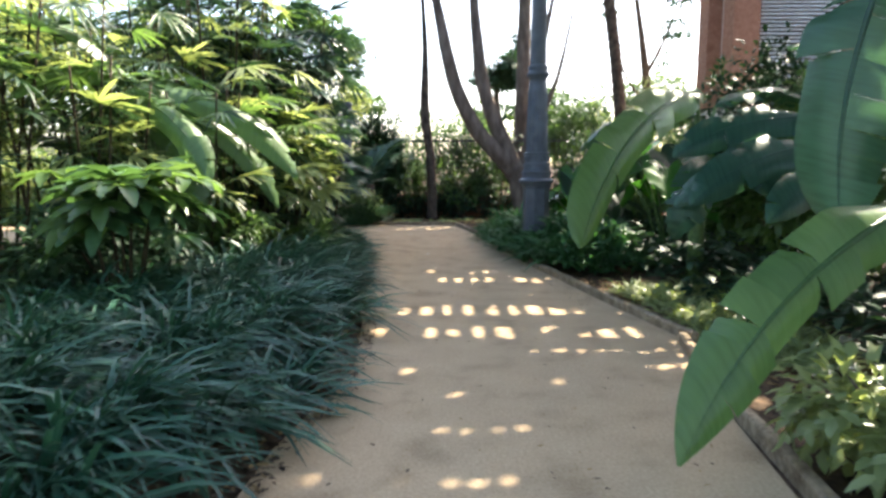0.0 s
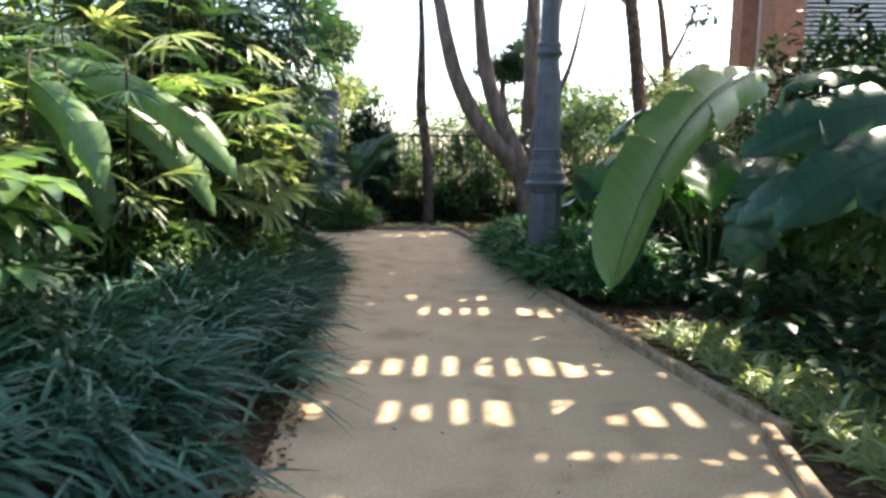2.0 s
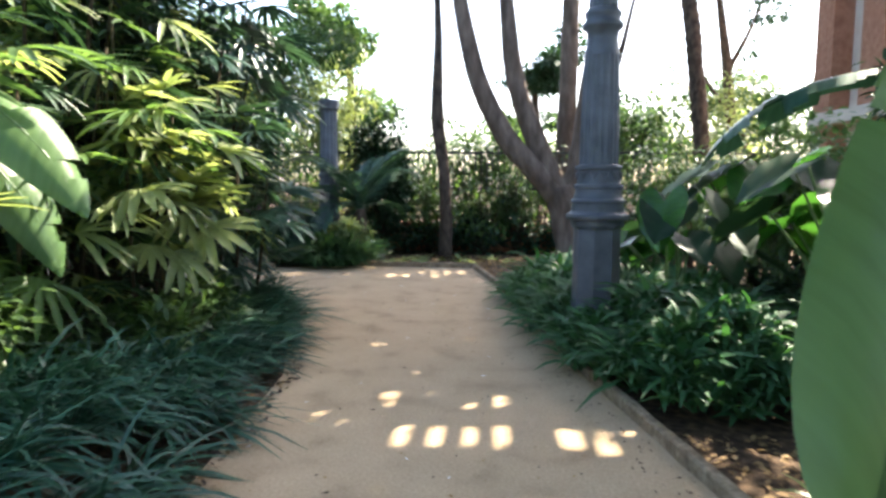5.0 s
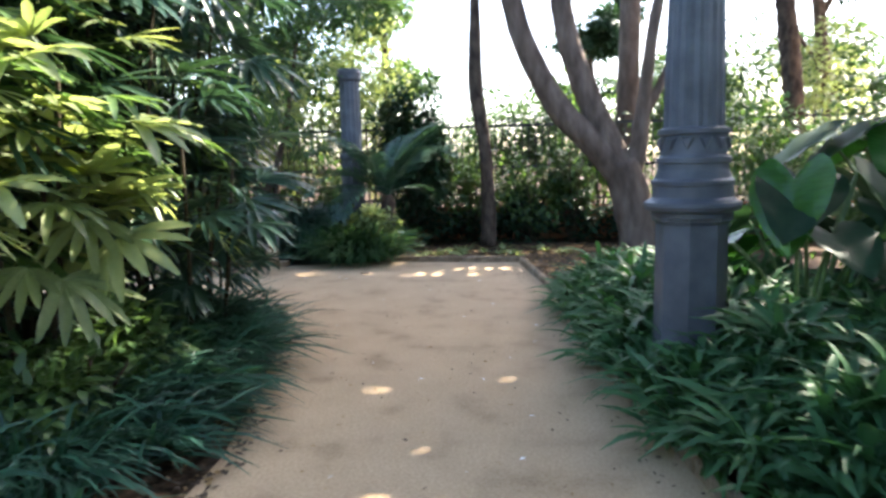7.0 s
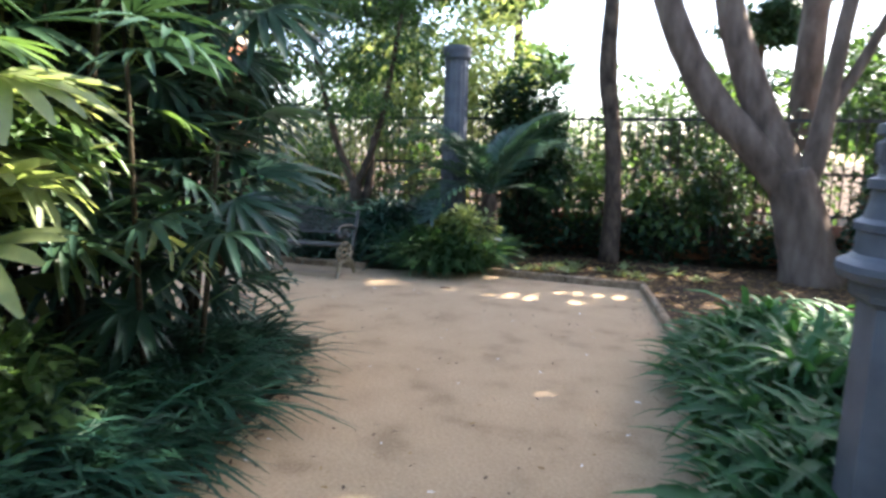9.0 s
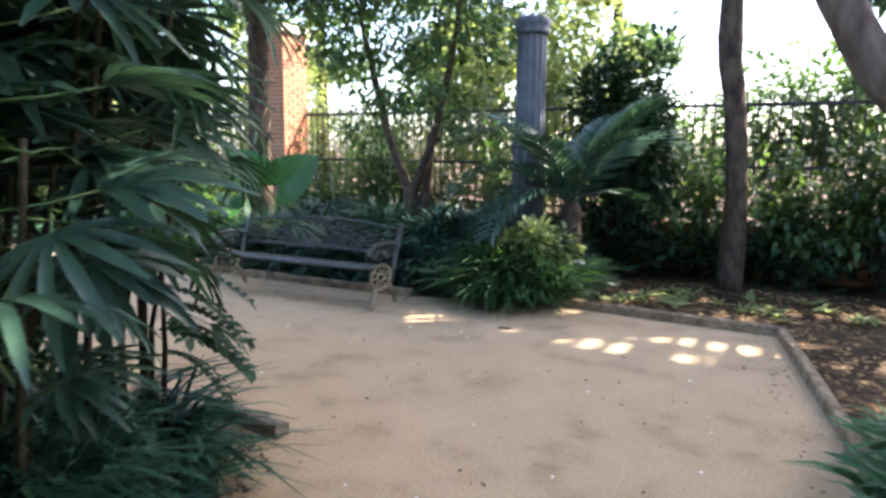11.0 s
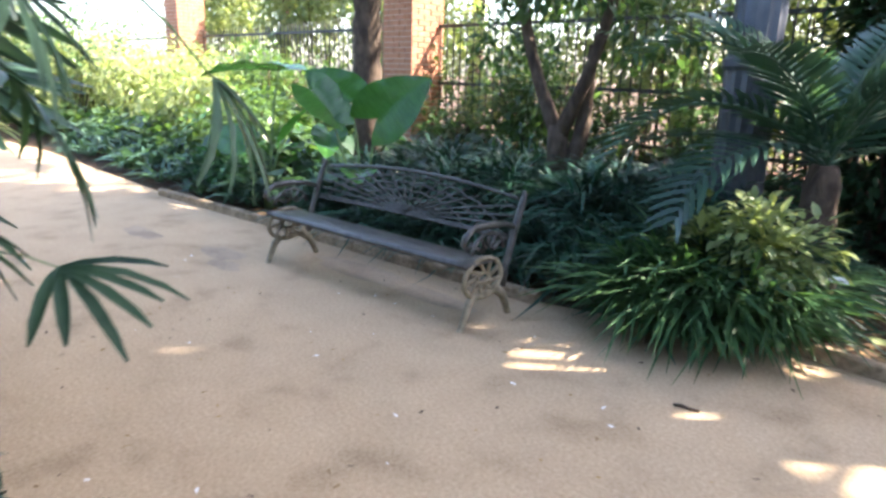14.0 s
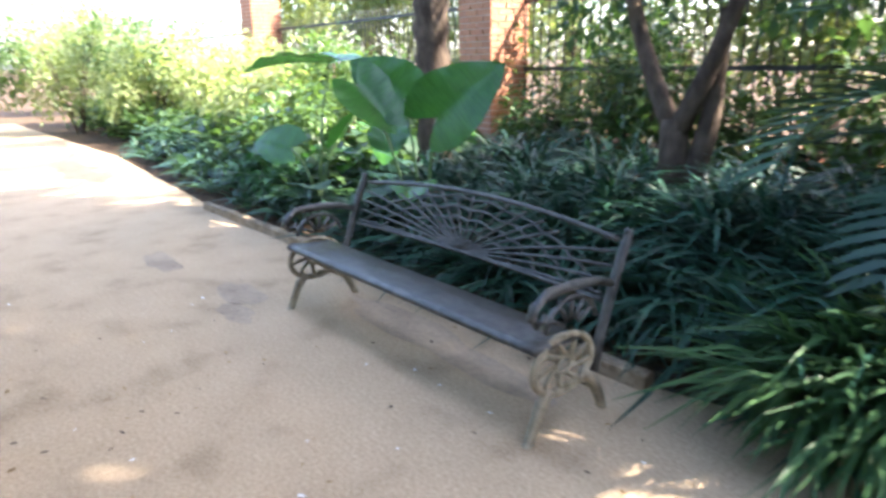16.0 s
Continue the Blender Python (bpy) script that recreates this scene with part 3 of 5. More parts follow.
# ---- plants ----
def grass_bed(name, label, poly, count, length, width, mat, lean=None, mound=0.0, rise=(0.7, 1.45), tuft=9, cat="grass", broad=False, comb=0.45):
    """Arching blades in tufts of uneven height over a stretch of ground; nobody could count them."""
    g = Geo()
    for x, y in scatter(poly, count // tuft):
        tilt = rnd(0, 6.28)
        edge = min(abs((bx - ax) * (ay - y) - (ax - x) * (by - ay)) / max(0.01, math.hypot(bx - ax, by - ay)) for (ax, ay), (bx, by) in zip(poly, poly[1:] + poly[:1]))
        swell = 1 + 0.55 * noise.noise(Vector((x * 1.9, y * 1.9, 5.0))) + rnd(-0.15, 0.15)
        height = mound * min(1.0, edge / 0.5) ** 0.7 * swell
        sweep = (lean if lean is not None else tilt) + rnd(-0.5, 0.5)
        vigour = rnd(0.8, 1.15)
        for k in range(tuft):
            az = tilt + 6.28 * k / tuft + rnd(-0.5, 0.5)
            if lean is not None and random.random() < comb:
                az = sweep + rnd(-0.45, 0.45)
            ln, el = length * vigour * rnd(0.6, 1.15), rnd(*rise)
            d0 = polar(az, el)
            flat = Vector((math.cos(az), math.sin(az), 0))
            turn = rnd(-0.5, 0.5)
            side = Vector((-flat.y, flat.x, 0)) * math.cos(turn) + Vector((0, 0, 1)) * math.sin(turn)
            base = Vector((x + rnd(-0.05, 0.05), y + rnd(-0.05, 0.05), height - 0.03))
            droop = rnd(0.35, 0.8)
            pts = []
            for t in (0, 0.25, 0.5, 0.75, 1.0):
                q = base + d0 * ln * t + flat * ln * 0.25 * t * t - Vector((0, 0, 1)) * ln * droop * t * t
                q.z = max(q.z, 0.012 + rnd(0, 0.02))
                pts.append(q)
            w = width * rnd(0.7, 1.2)
            if broad:
                g.folded(pts, side, [w * 0.3, w * 0.85, w, w * 0.8, w * 0.1], 0.35)
            else:
                g.ribbon(pts, side, [w * 0.6, w, w, w * 0.7, w * 0.1])
    return setting(name, g, mat, label, cat, True, "stuff")


def leaf_cloud(g, centre, size, count, length, width, face=None, hollow=0.35, tip_down=0.2):
    """Leaves through an uneven ball, denser towards its skin."""
    c = Vector(centre)
    for _ in range(count):
        d = polar(rnd(0, 6.28), math.asin(rnd(-0.9, 1)))
        r = (hollow + (1 - hollow) * random.random() ** 0.6) * (0.75 + 0.5 * noise.noise(d * 1.7 + c))
        p = c + Vector((d.x * size[0], d.y * size[1], d.z * size[2])) * r
        out = (d + polar(rnd(0, 6.28), rnd(-0.6, 0.6)) * 0.8 - Vector((0, 0, tip_down))).normalized()
        g.leaf(p, out, Vector((rnd(-0.4, 0.4), rnd(-0.4, 0.4), 1)), length * rnd(0.7, 1.2), width * rnd(0.8, 1.2))
    return g


def shrub(at, size, label, mat, count, length=0.12, width=0.05, stems=7, bark=BARK_DARK, name="shrub", lobes=7, low=0.0):
    """A bush with several stems and a leafy crown of lobes with gaps."""
    top = thing(name, label, "bush", at)
    for k in range(stems):
        a = 6.28 * k / stems + rnd(-0.3, 0.3)
        e = Vector((math.cos(a) * size[0] * 0.6, math.sin(a) * size[1] * 0.6, low + size[2] * rnd(0.5, 0.9)))
        part("stem", Geo().tube([Vector((e.x * 0.1, e.y * 0.1, -0.05)), Vector((e.x * 0.4, e.y * 0.4, e.z * 0.5)), e], [0.025, 0.018, 0.006], 6), bark, top)
    g = Geo()
    for k in range(lobes):
        a = 6.28 * k / lobes + rnd(-0.4, 0.4)
        rr = 0.0 if k == 0 else rnd(0.35, 0.75)
        c = (math.cos(a) * size[0] * rr, math.sin(a) * size[1] * rr, low + size[2] * rnd(0.35, 0.8))
        leaf_cloud(g, c, (size[0] * 0.55, size[1] * 0.55, size[2] * 0.4), count // lobes, length, width)
    part("foliage", g, mat, top)
    return top


def cane_palm(at, height, canes, leaves, label, size=0.5, spread=0.5, meshes=FANS, name="lady_palm", lean=(0, 0), low=0.25):
    """A clump of thin canes with fan leaves on stalks, as broad-leaved lady palms grow."""
    top = thing(name, label, "palm", at)
    ends = []
    for k in range(canes):
        a, r = 6.28 * k / canes + rnd(-0.4, 0.4), spread * math.sqrt(random.random())
        b = Vector((math.cos(a) * r, math.sin(a) * r, -0.04))
        h = height * rnd(0.6, 1.0)
        e = b + Vector((math.cos(a) * 0.12 * h + lean[0] * h, math.sin(a) * 0.12 * h + lean[1] * h, h))
        mid = b.lerp(e, 0.5) + Vector((rnd(-0.05, 0.05), rnd(-0.05, 0.05), 0))
        part("cane", Geo().tube([b, b.lerp(mid, 0.5), mid, mid.lerp(e, 0.5), e], [0.019, 0.018, 0.016, 0.014, 0.012], 7, wobble=0.25), CANE, top)
        ends.append((b, mid, e))
    for k in range(leaves):
        b, mid, e = ends[k % canes]
        t = low + (1 - low) * (k / leaves) ** 0.8
        q = b.lerp(mid, t * 2) if t < 0.5 else mid.lerp(e, t * 2 - 1)
        d = polar(rnd(0, 6.28), rnd(-0.1, 0.9))
        ln = size * rnd(0.7, 1.1)
        tip = q + d * ln * 0.8
        fan = part("fan_leaf", random.choice(meshes), None, top, m=aim(tip, (d - Vector((0, 0, 0.5))).normalized(), rnd(-25, 25)) @ Matrix.Scale(ln, 4))
        part("stalk", STALK_MESHES[k % 2], None, fan)
    return top


STALK_MESHES = [Geo().tube([(-0.85, 0, z), (-0.4, 0, z * 0.3), (0, 0, 0)], [0.012, 0.01, 0.009], 4).mesh("stalk", STALK) for z in (-0.2, 0.1)]


def big_leaf_plant(at, leaves, label, meshes, name, cat, stalk_r=0.018, stem=None):
    """A plant of large single leaves. leaves: (foot offset, where the blade begins, the way it points, its length, its roll, which mesh)."""
    top = thing(name, label, cat, at)
    if stem:
        part("stem", Geo().tube([(0, 0, -0.05), (0.01, 0, stem[0] * 0.5), (0, 0.01, stem[0])], [stem[1], stem[1] * 0.85, stem[1] * 0.55], 10, wobble=0.1), STALK, top)
    for foot, begin, way, ln, roll, which in leaves:
        f, b, w = Vector(foot), Vector(begin), Vector(way).normalized()
        leaf = part("leaf", meshes[which], None, top, m=(face(b, w, roll) if isinstance(roll, tuple) else aim(b, w, roll)) @ Matrix.Scale(ln, 4))
        inv = leaf.matrix_basis.inverted()
        mid = f.lerp(b, 0.55) + Vector((0, 0, 0.15 * (b - f).length))
        part("stalk", Geo().tube([inv @ f, inv @ f.lerp(mid, 0.5), inv @ mid, inv @ mid.lerp(b, 0.6), inv @ b], [r * stalk_r / 0.018 / ln for r in (0.02, 0.018, 0.015, 0.013, 0.011)], 6), STALK, leaf)
    return top


def feather_palm(at, trunk_h, trunk_r, fronds, length, label, el=(-0.2, 1.2), name="date_palm", meshes=FRONDS, mat=BARK_DARK, lean=(0, 0), upright=None):
    top = thing(name, label, "palm", at)
    g = Geo()
    n = max(4, int(trunk_h / 0.12))
    g.tube([Vector((lean[0] * (i / n) ** 1.5, lean[1] * (i / n) ** 1.5, -0.05 + (trunk_h + 0.05) * i / n)) for i in range(n + 1)], [trunk_r * (1.08 if i % 2 else 0.95) * (1.25 - 0.25 * i / n if i < n else 0.8) for i in range(n + 1)], 12, wobble=0.12)
    part("trunk", g, mat, top)
    for k in range(fronds):
        a = k * 2.4 + rnd(-0.2, 0.2)
        e = el[0] + (el[1] - el[0]) * (k + 0.5) / fronds + rnd(-0.1, 0.1)
        if upright is not None and math.cos(a - upright) > 0.25:
            if k % 3:
                continue
            e = max(e, 1.15)
        part("frond", random.choice(meshes), None, top, m=aim(Vector((lean[0], lean[1], trunk_h)), polar(a, e), rnd(-20, 20)) @ Matrix.Scale(length * rnd(0.85, 1.1), 4))
    return top


def tree(at, limbs, label, crowns, mat, bark, name="tree", count=2500, leaf=(0.13, 0.055), sides=12):
    """A tree with limbs (points and radii) and a crown of leafy lobes with gaps."""
    top = thing(name, label, "tree", at)
    for i, (pts, radii) in enumerate(limbs):
        fine_p, fine_r = [], []
        for k in range(len(pts) - 1):
            for t in (0, 0.25, 0.5, 0.75):
                fine_p.append(Vector(pts[k]).lerp(Vector(pts[k + 1]), t))
                fine_r.append(radii[k] + (radii[k + 1] - radii[k]) * t)
        fine_p.append(Vector(pts[-1]))
        fine_r.append(radii[-1])
        for _ in range(2):
            fine_p = [fine_p[0]] + [(fine_p[j - 1] + fine_p[j] * 2 + fine_p[j + 1]) / 4 for j in range(1, len(fine_p) - 1)] + [fine_p[-1]]
        part("trunk" if i == 0 else "limb", Geo().tube(fine_p, fine_r, sides, wobble=0.12), bark, top)
    if crowns:
        g = Geo()
        vol = [c[1][0] * c[1][1] * c[1][2] for c in crowns]
        for c, v in zip(crowns, vol):
            leaf_cloud(g, c[0], c[1], int(count * v / sum(vol)), leaf[0], leaf[1])
        part("crown", g, mat, top)
    return top


# ---- the bed on the near side: lilyturf, bananas, lady palms ----
LILY = [(-1.22, -1.5), (-1.15, 2), (-1.06, 3.2), (-0.84, 4.7), (-0.95, 6.2), (-1.14, 7.3), (-1.3, 9.2), (-1.9, 9.4), (-2.6, 8.6), (-3.3, 6.5), (-3.6, 3), (-3.6, -1.5)]
grass_bed("lilyturf", "dense dark blue-green lilyturf arching over the path edge", LILY, 13000, 0.72, 0.0135, GRASS, lean=-0.4, mound=0.26, rise=(0.7, 1.45), tuft=36, broad=True, comb=0.62)
LILY2 = [(-1.36, 9.2), (-1.46, 10.4), (-1.64, 11.3), (-1.8, 11.9), (-2.15, 12.25), (-2.9, 12.3), (-2.9, 11.4), (-2.3, 9.4)]
grass_bed("lilyturf", "dark lilyturf tufts under the lady palms", LILY2, 4000, 0.7, 0.0125, GRASS, lean=0.0, mound=0.16, tuft=44, broad=True)

big_leaf_plant((-3.4, 7.9, 0), [
    ((0, 0, 1.3), (-0.05, 0.1, 2.45), (0.8, 0.15, -0.15), 2.1, 0, 8),
    ((0, 0, 1.3), (-0.2, -0.25, 2.3), (0.65, -0.35, -0.2), 1.7, 0, 8),
    ((0, 0, 1.3), (0.1, 0.15, 2.25), (0.8, 0.3, -0.35), 1.9, 0, 8),
    ((0, 0, 1.3), (-0.1, -0.1, 2.1), (0.6, -0.15, -0.45), 1.5, 0, 8),
    ((0, 0, 1.3), (-0.3, -0.1, 2.5), (-0.2, -0.6, 0.1), 1.6, 0, 8),
    ((0, 0, 1.3), (-0.2, 0, 2.4), (-0.4, -0.3, 0.6), 1.6, 0, 0),
    ((0, 0, 1.2), (-0.1, 0.2, 2.3), (-0.2, 0.6, 0.5), 1.7, 0, 1)], "banana plant with long arching sunlit leaves over the lilyturf", BANANAS, "banana_plant", "banana plant", 0.03, (1.5, 0.11))

# fatsia: lobed leaves in tiers beside the lilyturf
FATSIA = [fan_mesh(GREEN, 21, 8, 4.4, 0.16, "lobed_leaf"), fan_mesh(GRASS_PALE, 22, 8, 4.4, 0.16, "lobed_leaf")]
top = thing("fatsia", "shrub with broad lobed grey-green leaves beside the lilyturf", "bush", (-2.75, 5.6, 0))
for k in range(6):
    e = Vector((rnd(-0.3, 0.3), rnd(-0.3, 0.3), rnd(1.0, 1.35)))
    part("stem", Geo().tube([(e.x * 0.2, e.y * 0.2, -0.04), e * 0.6, e], [0.02, 0.017, 0.012], 6), CANE, top)
for k in range(30):
    d = polar(k * 2.4, rnd(-0.2, 0.8))
    p = Vector((0, 0, rnd(0.85, 1.35))) + d * rnd(0.2, 0.55)
    leaf = part("lobed_leaf", FATSIA[k % 2], None, top, m=aim(p, (d - Vector((0, 0, 0.35))).normalized(), rnd(-15, 15)) @ Matrix.Scale(rnd(0.3, 0.46), 4))

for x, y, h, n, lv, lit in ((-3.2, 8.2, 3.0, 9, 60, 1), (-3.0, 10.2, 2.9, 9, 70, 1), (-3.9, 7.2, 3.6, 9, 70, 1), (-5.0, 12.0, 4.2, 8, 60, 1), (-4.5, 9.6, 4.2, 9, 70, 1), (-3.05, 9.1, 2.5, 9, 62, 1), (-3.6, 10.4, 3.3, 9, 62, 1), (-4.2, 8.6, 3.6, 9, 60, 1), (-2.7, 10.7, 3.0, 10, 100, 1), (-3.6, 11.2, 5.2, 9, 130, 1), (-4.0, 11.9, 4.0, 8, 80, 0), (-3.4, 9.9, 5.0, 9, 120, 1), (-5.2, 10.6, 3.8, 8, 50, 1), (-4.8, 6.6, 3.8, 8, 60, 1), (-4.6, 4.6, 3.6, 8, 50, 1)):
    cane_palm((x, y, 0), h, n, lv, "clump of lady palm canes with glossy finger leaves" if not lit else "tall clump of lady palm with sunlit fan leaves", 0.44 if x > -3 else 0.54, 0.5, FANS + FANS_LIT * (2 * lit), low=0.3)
cane_palm((-2.95, 11.65, 0), 4.4, 13, 250, "tall dense clump of lady palm with broad finger leaves darkened for shade", 0.6, 0.55, FANS_WIDE, low=0.3)
cane_palm((-3.75, 11.95, 0), 3.7, 8, 120, "clump of lady palm with drooping finger leaves darkened for shade at the turn", 0.62, 0.4, FANS_WIDE, low=0.42)
cane_palm((-2.2, 11.2, 0), 2.2, 7, 70, "low clump of lady palm with drooping leaves darkened for shade", 0.46, 0.35, FANS_WIDE, low=0.35)
cane_palm((-2.45, 10.0, 0), 2.4, 8, 95, "clump of lady palm with broad leaves tinted yellow-green for sun", 0.48, 0.4, FANS_SUNNY, low=0.5)
shrub((-2.0, 9.75, 0), (0.6, 0.7, 0.75), "low leafy bush with small green and rusty leaves", GREEN, 2600, 0.12, 0.045)
shrub((-3.4, 6.6, 0), (0.8, 1.0, 1.0), "understorey bush behind the lilyturf", DEEP, 2400, 0.13, 0.05)
shrub((-2.8, 8.7, 0), (0.9, 0.9, 0.95), "understorey bush behind the lilyturf", GREEN, 2600, 0.11, 0.045)
shrub((-4.8, 3.0, 0), (1.2, 1.4, 3.0), "tall loose bush at the back of the bed", GREEN, 5200, 0.16, 0.06)
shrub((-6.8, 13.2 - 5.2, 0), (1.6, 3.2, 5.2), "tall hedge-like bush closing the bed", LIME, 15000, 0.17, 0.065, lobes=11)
shrub((-6.2, 12.0, 0), (1.5, 0.6, 1.6), "bush at the turn of the path", DEEP, 2500, 0.13, 0.05)

# ---- the bed across the path: bananas, ferns, elephant ears ----
FERNS = [(0.82, 13.9), (0.9, 12.0), (1.02, 10.6), (1.3, 9.5), (1.55, 8.9), (2.5, 8.8), (3.1, 9.3), (3.2, 12.0), (2.2, 13.6)]
grass_bed("sword_ferns", "soft bright green ferns spreading over the kerb around the lamp post", FERNS, 8600, 0.47, 0.024, FERN, mound=0.4, rise=(0.75, 1.5), tuft=16, broad=True, cat="fern")
grass_bed("low_plants", "sunlit yellow-green low plants on the bed", [(2.35, 4.7), (2.2, 6.6), (2.0, 7.6), (3.0, 7.9), (3.4, 6.0), (3.0, 4.6)], 2600, 0.34, 0.014, LIME, tuft=8, cat="low plant")
shrub((2.15, 2.75, 0), (0.55, 0.6, 0.6), "low bush with bright green leaves by the kerb", LIME, 1300, 0.13, 0.055)
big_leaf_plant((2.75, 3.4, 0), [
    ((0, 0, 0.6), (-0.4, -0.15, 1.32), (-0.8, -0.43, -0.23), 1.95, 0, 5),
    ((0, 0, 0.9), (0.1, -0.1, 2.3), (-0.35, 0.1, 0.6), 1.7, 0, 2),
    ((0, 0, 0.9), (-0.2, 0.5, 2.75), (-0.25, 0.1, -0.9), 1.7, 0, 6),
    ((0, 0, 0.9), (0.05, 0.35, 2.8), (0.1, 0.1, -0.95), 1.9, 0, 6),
    ((0, 0, 0.9), (0.2, 0.1, 2.4), (0.6, 0.4, 0.3), 1.7, 0, 3)], "banana plant with broad fresh and dark hanging leaves", BANANAS, "banana_plant", "banana plant", 0.03, (1.3, 0.11))
big_leaf_plant((3.1, 8.0, 0), [
    ((0, 0, 0.9), (-0.15, -0.25, 2.35), (-0.68, -0.73, -0.17), 3.1, 0, 4),
    ((0, 0, 0.9), (0.0, 0.2, 2.1), (-0.9, 0.35, 0.2), 1.6, 0, 2),
    ((0, 0, 0.9), (0.1, -0.3, 1.9), (-0.1, -0.9, 0.0), 1.6, 10, 2),
    ((0, 0, 0.8), (0.0, -0.2, 1.6), (-0.35, -0.9, -0.1), 1.5, -20, 3),
    ((0, 0, 0.9), (0.2, 0.1, 2.2), (0.7, 0.3, 0.4), 1.8, 0, 2)], "banana plant with one large pale leaf hanging to the path", BANANAS, "banana_plant", "banana plant", 0.03, (1.4, 0.11))
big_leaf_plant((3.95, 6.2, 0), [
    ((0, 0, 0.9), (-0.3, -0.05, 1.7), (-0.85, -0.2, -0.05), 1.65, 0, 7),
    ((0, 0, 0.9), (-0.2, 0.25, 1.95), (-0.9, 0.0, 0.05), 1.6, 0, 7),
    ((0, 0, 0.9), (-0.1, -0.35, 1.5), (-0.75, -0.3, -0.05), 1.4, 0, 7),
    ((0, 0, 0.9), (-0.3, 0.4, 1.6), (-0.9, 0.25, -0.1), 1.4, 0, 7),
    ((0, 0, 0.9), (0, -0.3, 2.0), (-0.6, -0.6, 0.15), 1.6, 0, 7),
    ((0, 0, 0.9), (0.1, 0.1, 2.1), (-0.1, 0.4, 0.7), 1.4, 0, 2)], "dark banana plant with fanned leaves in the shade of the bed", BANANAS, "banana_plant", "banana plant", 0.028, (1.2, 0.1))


def ears(at, n, h, size, label, spread=0.9, bright=0.4):
    leaves = []
    for k in range(n):
        a = k * 2.4 + rnd(-0.3, 0.3)
        b = Vector((math.cos(a) * spread * rnd(0.4, 1.0), math.sin(a) * spread * rnd(0.4, 1.0), h * rnd(0.6, 1.05)))
        leaves.append(((b.x * 0.1, b.y * 0.1, -0.04), b, (math.cos(a), math.sin(a), -0.55), size * rnd(0.75, 1.15), rnd(-15, 15), 0 if random.random() < bright else 1))
    return big_leaf_plant(at, leaves, label, EARS, "elephant_ear_plant", "elephant ear", 0.016)


ears((2.6, 11.6, 0), 12, 1.35, 0.62, "elephant ear plant with broad dark leaves behind the lamp post")
ears((3.5, 10.0, 0), 12, 1.7, 0.7, "tall elephant ear plant in the shaded bed", bright=0.45)
ears((3.9, 12.6, 0), 12, 1.7, 0.7, "tall elephant ear plant in the shaded bed", bright=0.45)
big_leaf_plant((2.25, 10.9, 0), [((0, 0, 0), (-0.12, -0.15, 1.38), (-0.25, -0.5, -0.9), 0.52, 10, 0), ((0.02, 0, 0), (0.3, 0.0, 1.4), (0.4, -0.5, -0.7), 0.5, -10, 1), ((0, 0, 0), (0.05, -0.3, 1.05), (0.1, -0.8, -0.3), 0.45, 0, 1)],
               "elephant ear plant with one lit leaf beside the lamp post", EARS, "elephant_ear_plant", "elephant ear", 0.014)
shrub((4.8, 8.5, 0), (1.2, 3.0, 2.6), "dense bush at the back of the bed", GREEN, 9000, 0.16, 0.07, lobes=10)
shrub((4.6, 13.5, 0), (1.6, 1.6, 2.3), "dense dark bush near the building", GREEN, 5000, 0.15, 0.06, lobes=9)
shrub((4.4, 2.5, 0), (1.1, 2.2, 3.2), "tall dark bush at the back of the bed", DEEP, 5200, 0.17, 0.07, lobes=9)

# ---- beyond the turn: trees, palms, railing ----
tree((1.98, 18.0, 0), [
    ([(0.42, 0, -0.1), (0.3, 0, 0.4), (0.14, 0, 1.0), (0.0, 0, 1.45)], [0.44, 0.36, 0.32, 0.29]),
    ([(0.05, 0, 1.2), (-0.4, 0, 1.72), (-0.98, 0, 2.28), (-1.45, 0.05, 3.1), (-1.78, 0.1, 3.95), (-2.3, 0, 6.5)], [0.27, 0.24, 0.215, 0.2, 0.185, 0.1]),
    ([(0.05, 0, 1.25), (-0.32, 0.1, 2.05), (-0.66, 0.15, 2.85), (-0.98, 0.2, 3.85), (-1.25, 0.3, 7.0)], [0.26, 0.22, 0.2, 0.18, 0.09]),
    ([(0.15, 0, 1.2), (0.3, 0, 1.7), (0.36, 0, 2.4), (0.5, 0, 3.7), (0.95, 0, 6.0)], [0.2, 0.15, 0.115, 0.095, 0.05]),
    ([(0.36, 0, 2.2), (0.7, 0.1, 2.8), (1.15, 0.1, 3.9), (1.5, 0.2, 5.6)], [0.09, 0.075, 0.06, 0.03]),
], "grey multi-stemmed tree forking low over the mulch", [], GREEN, BARK)
tree((-0.32, 18.4, 0), [([(0, 0, -0.1), (0.02, 0, 1.0), (-0.05, 0, 2.0), (-0.2, 0, 2.8), (-0.15, 0, 4.5), (-0.3, 0, 7.0)], [0.16, 0.125, 0.115, 0.14, 0.08, 0.04])],
     "slender dark tree trunk in the mulched bed", [((-0.3, 0, 7.2), (0.6, 0.6, 0.5))], GREEN, BARK_DARK, count=300)
feather_palm((-1.92, 17.3, 0), 1.0, 0.11, 22, 1.55, "small date palm with arching feathery fronds beside the bench", (0.2, 1.35), upright=-0.45)
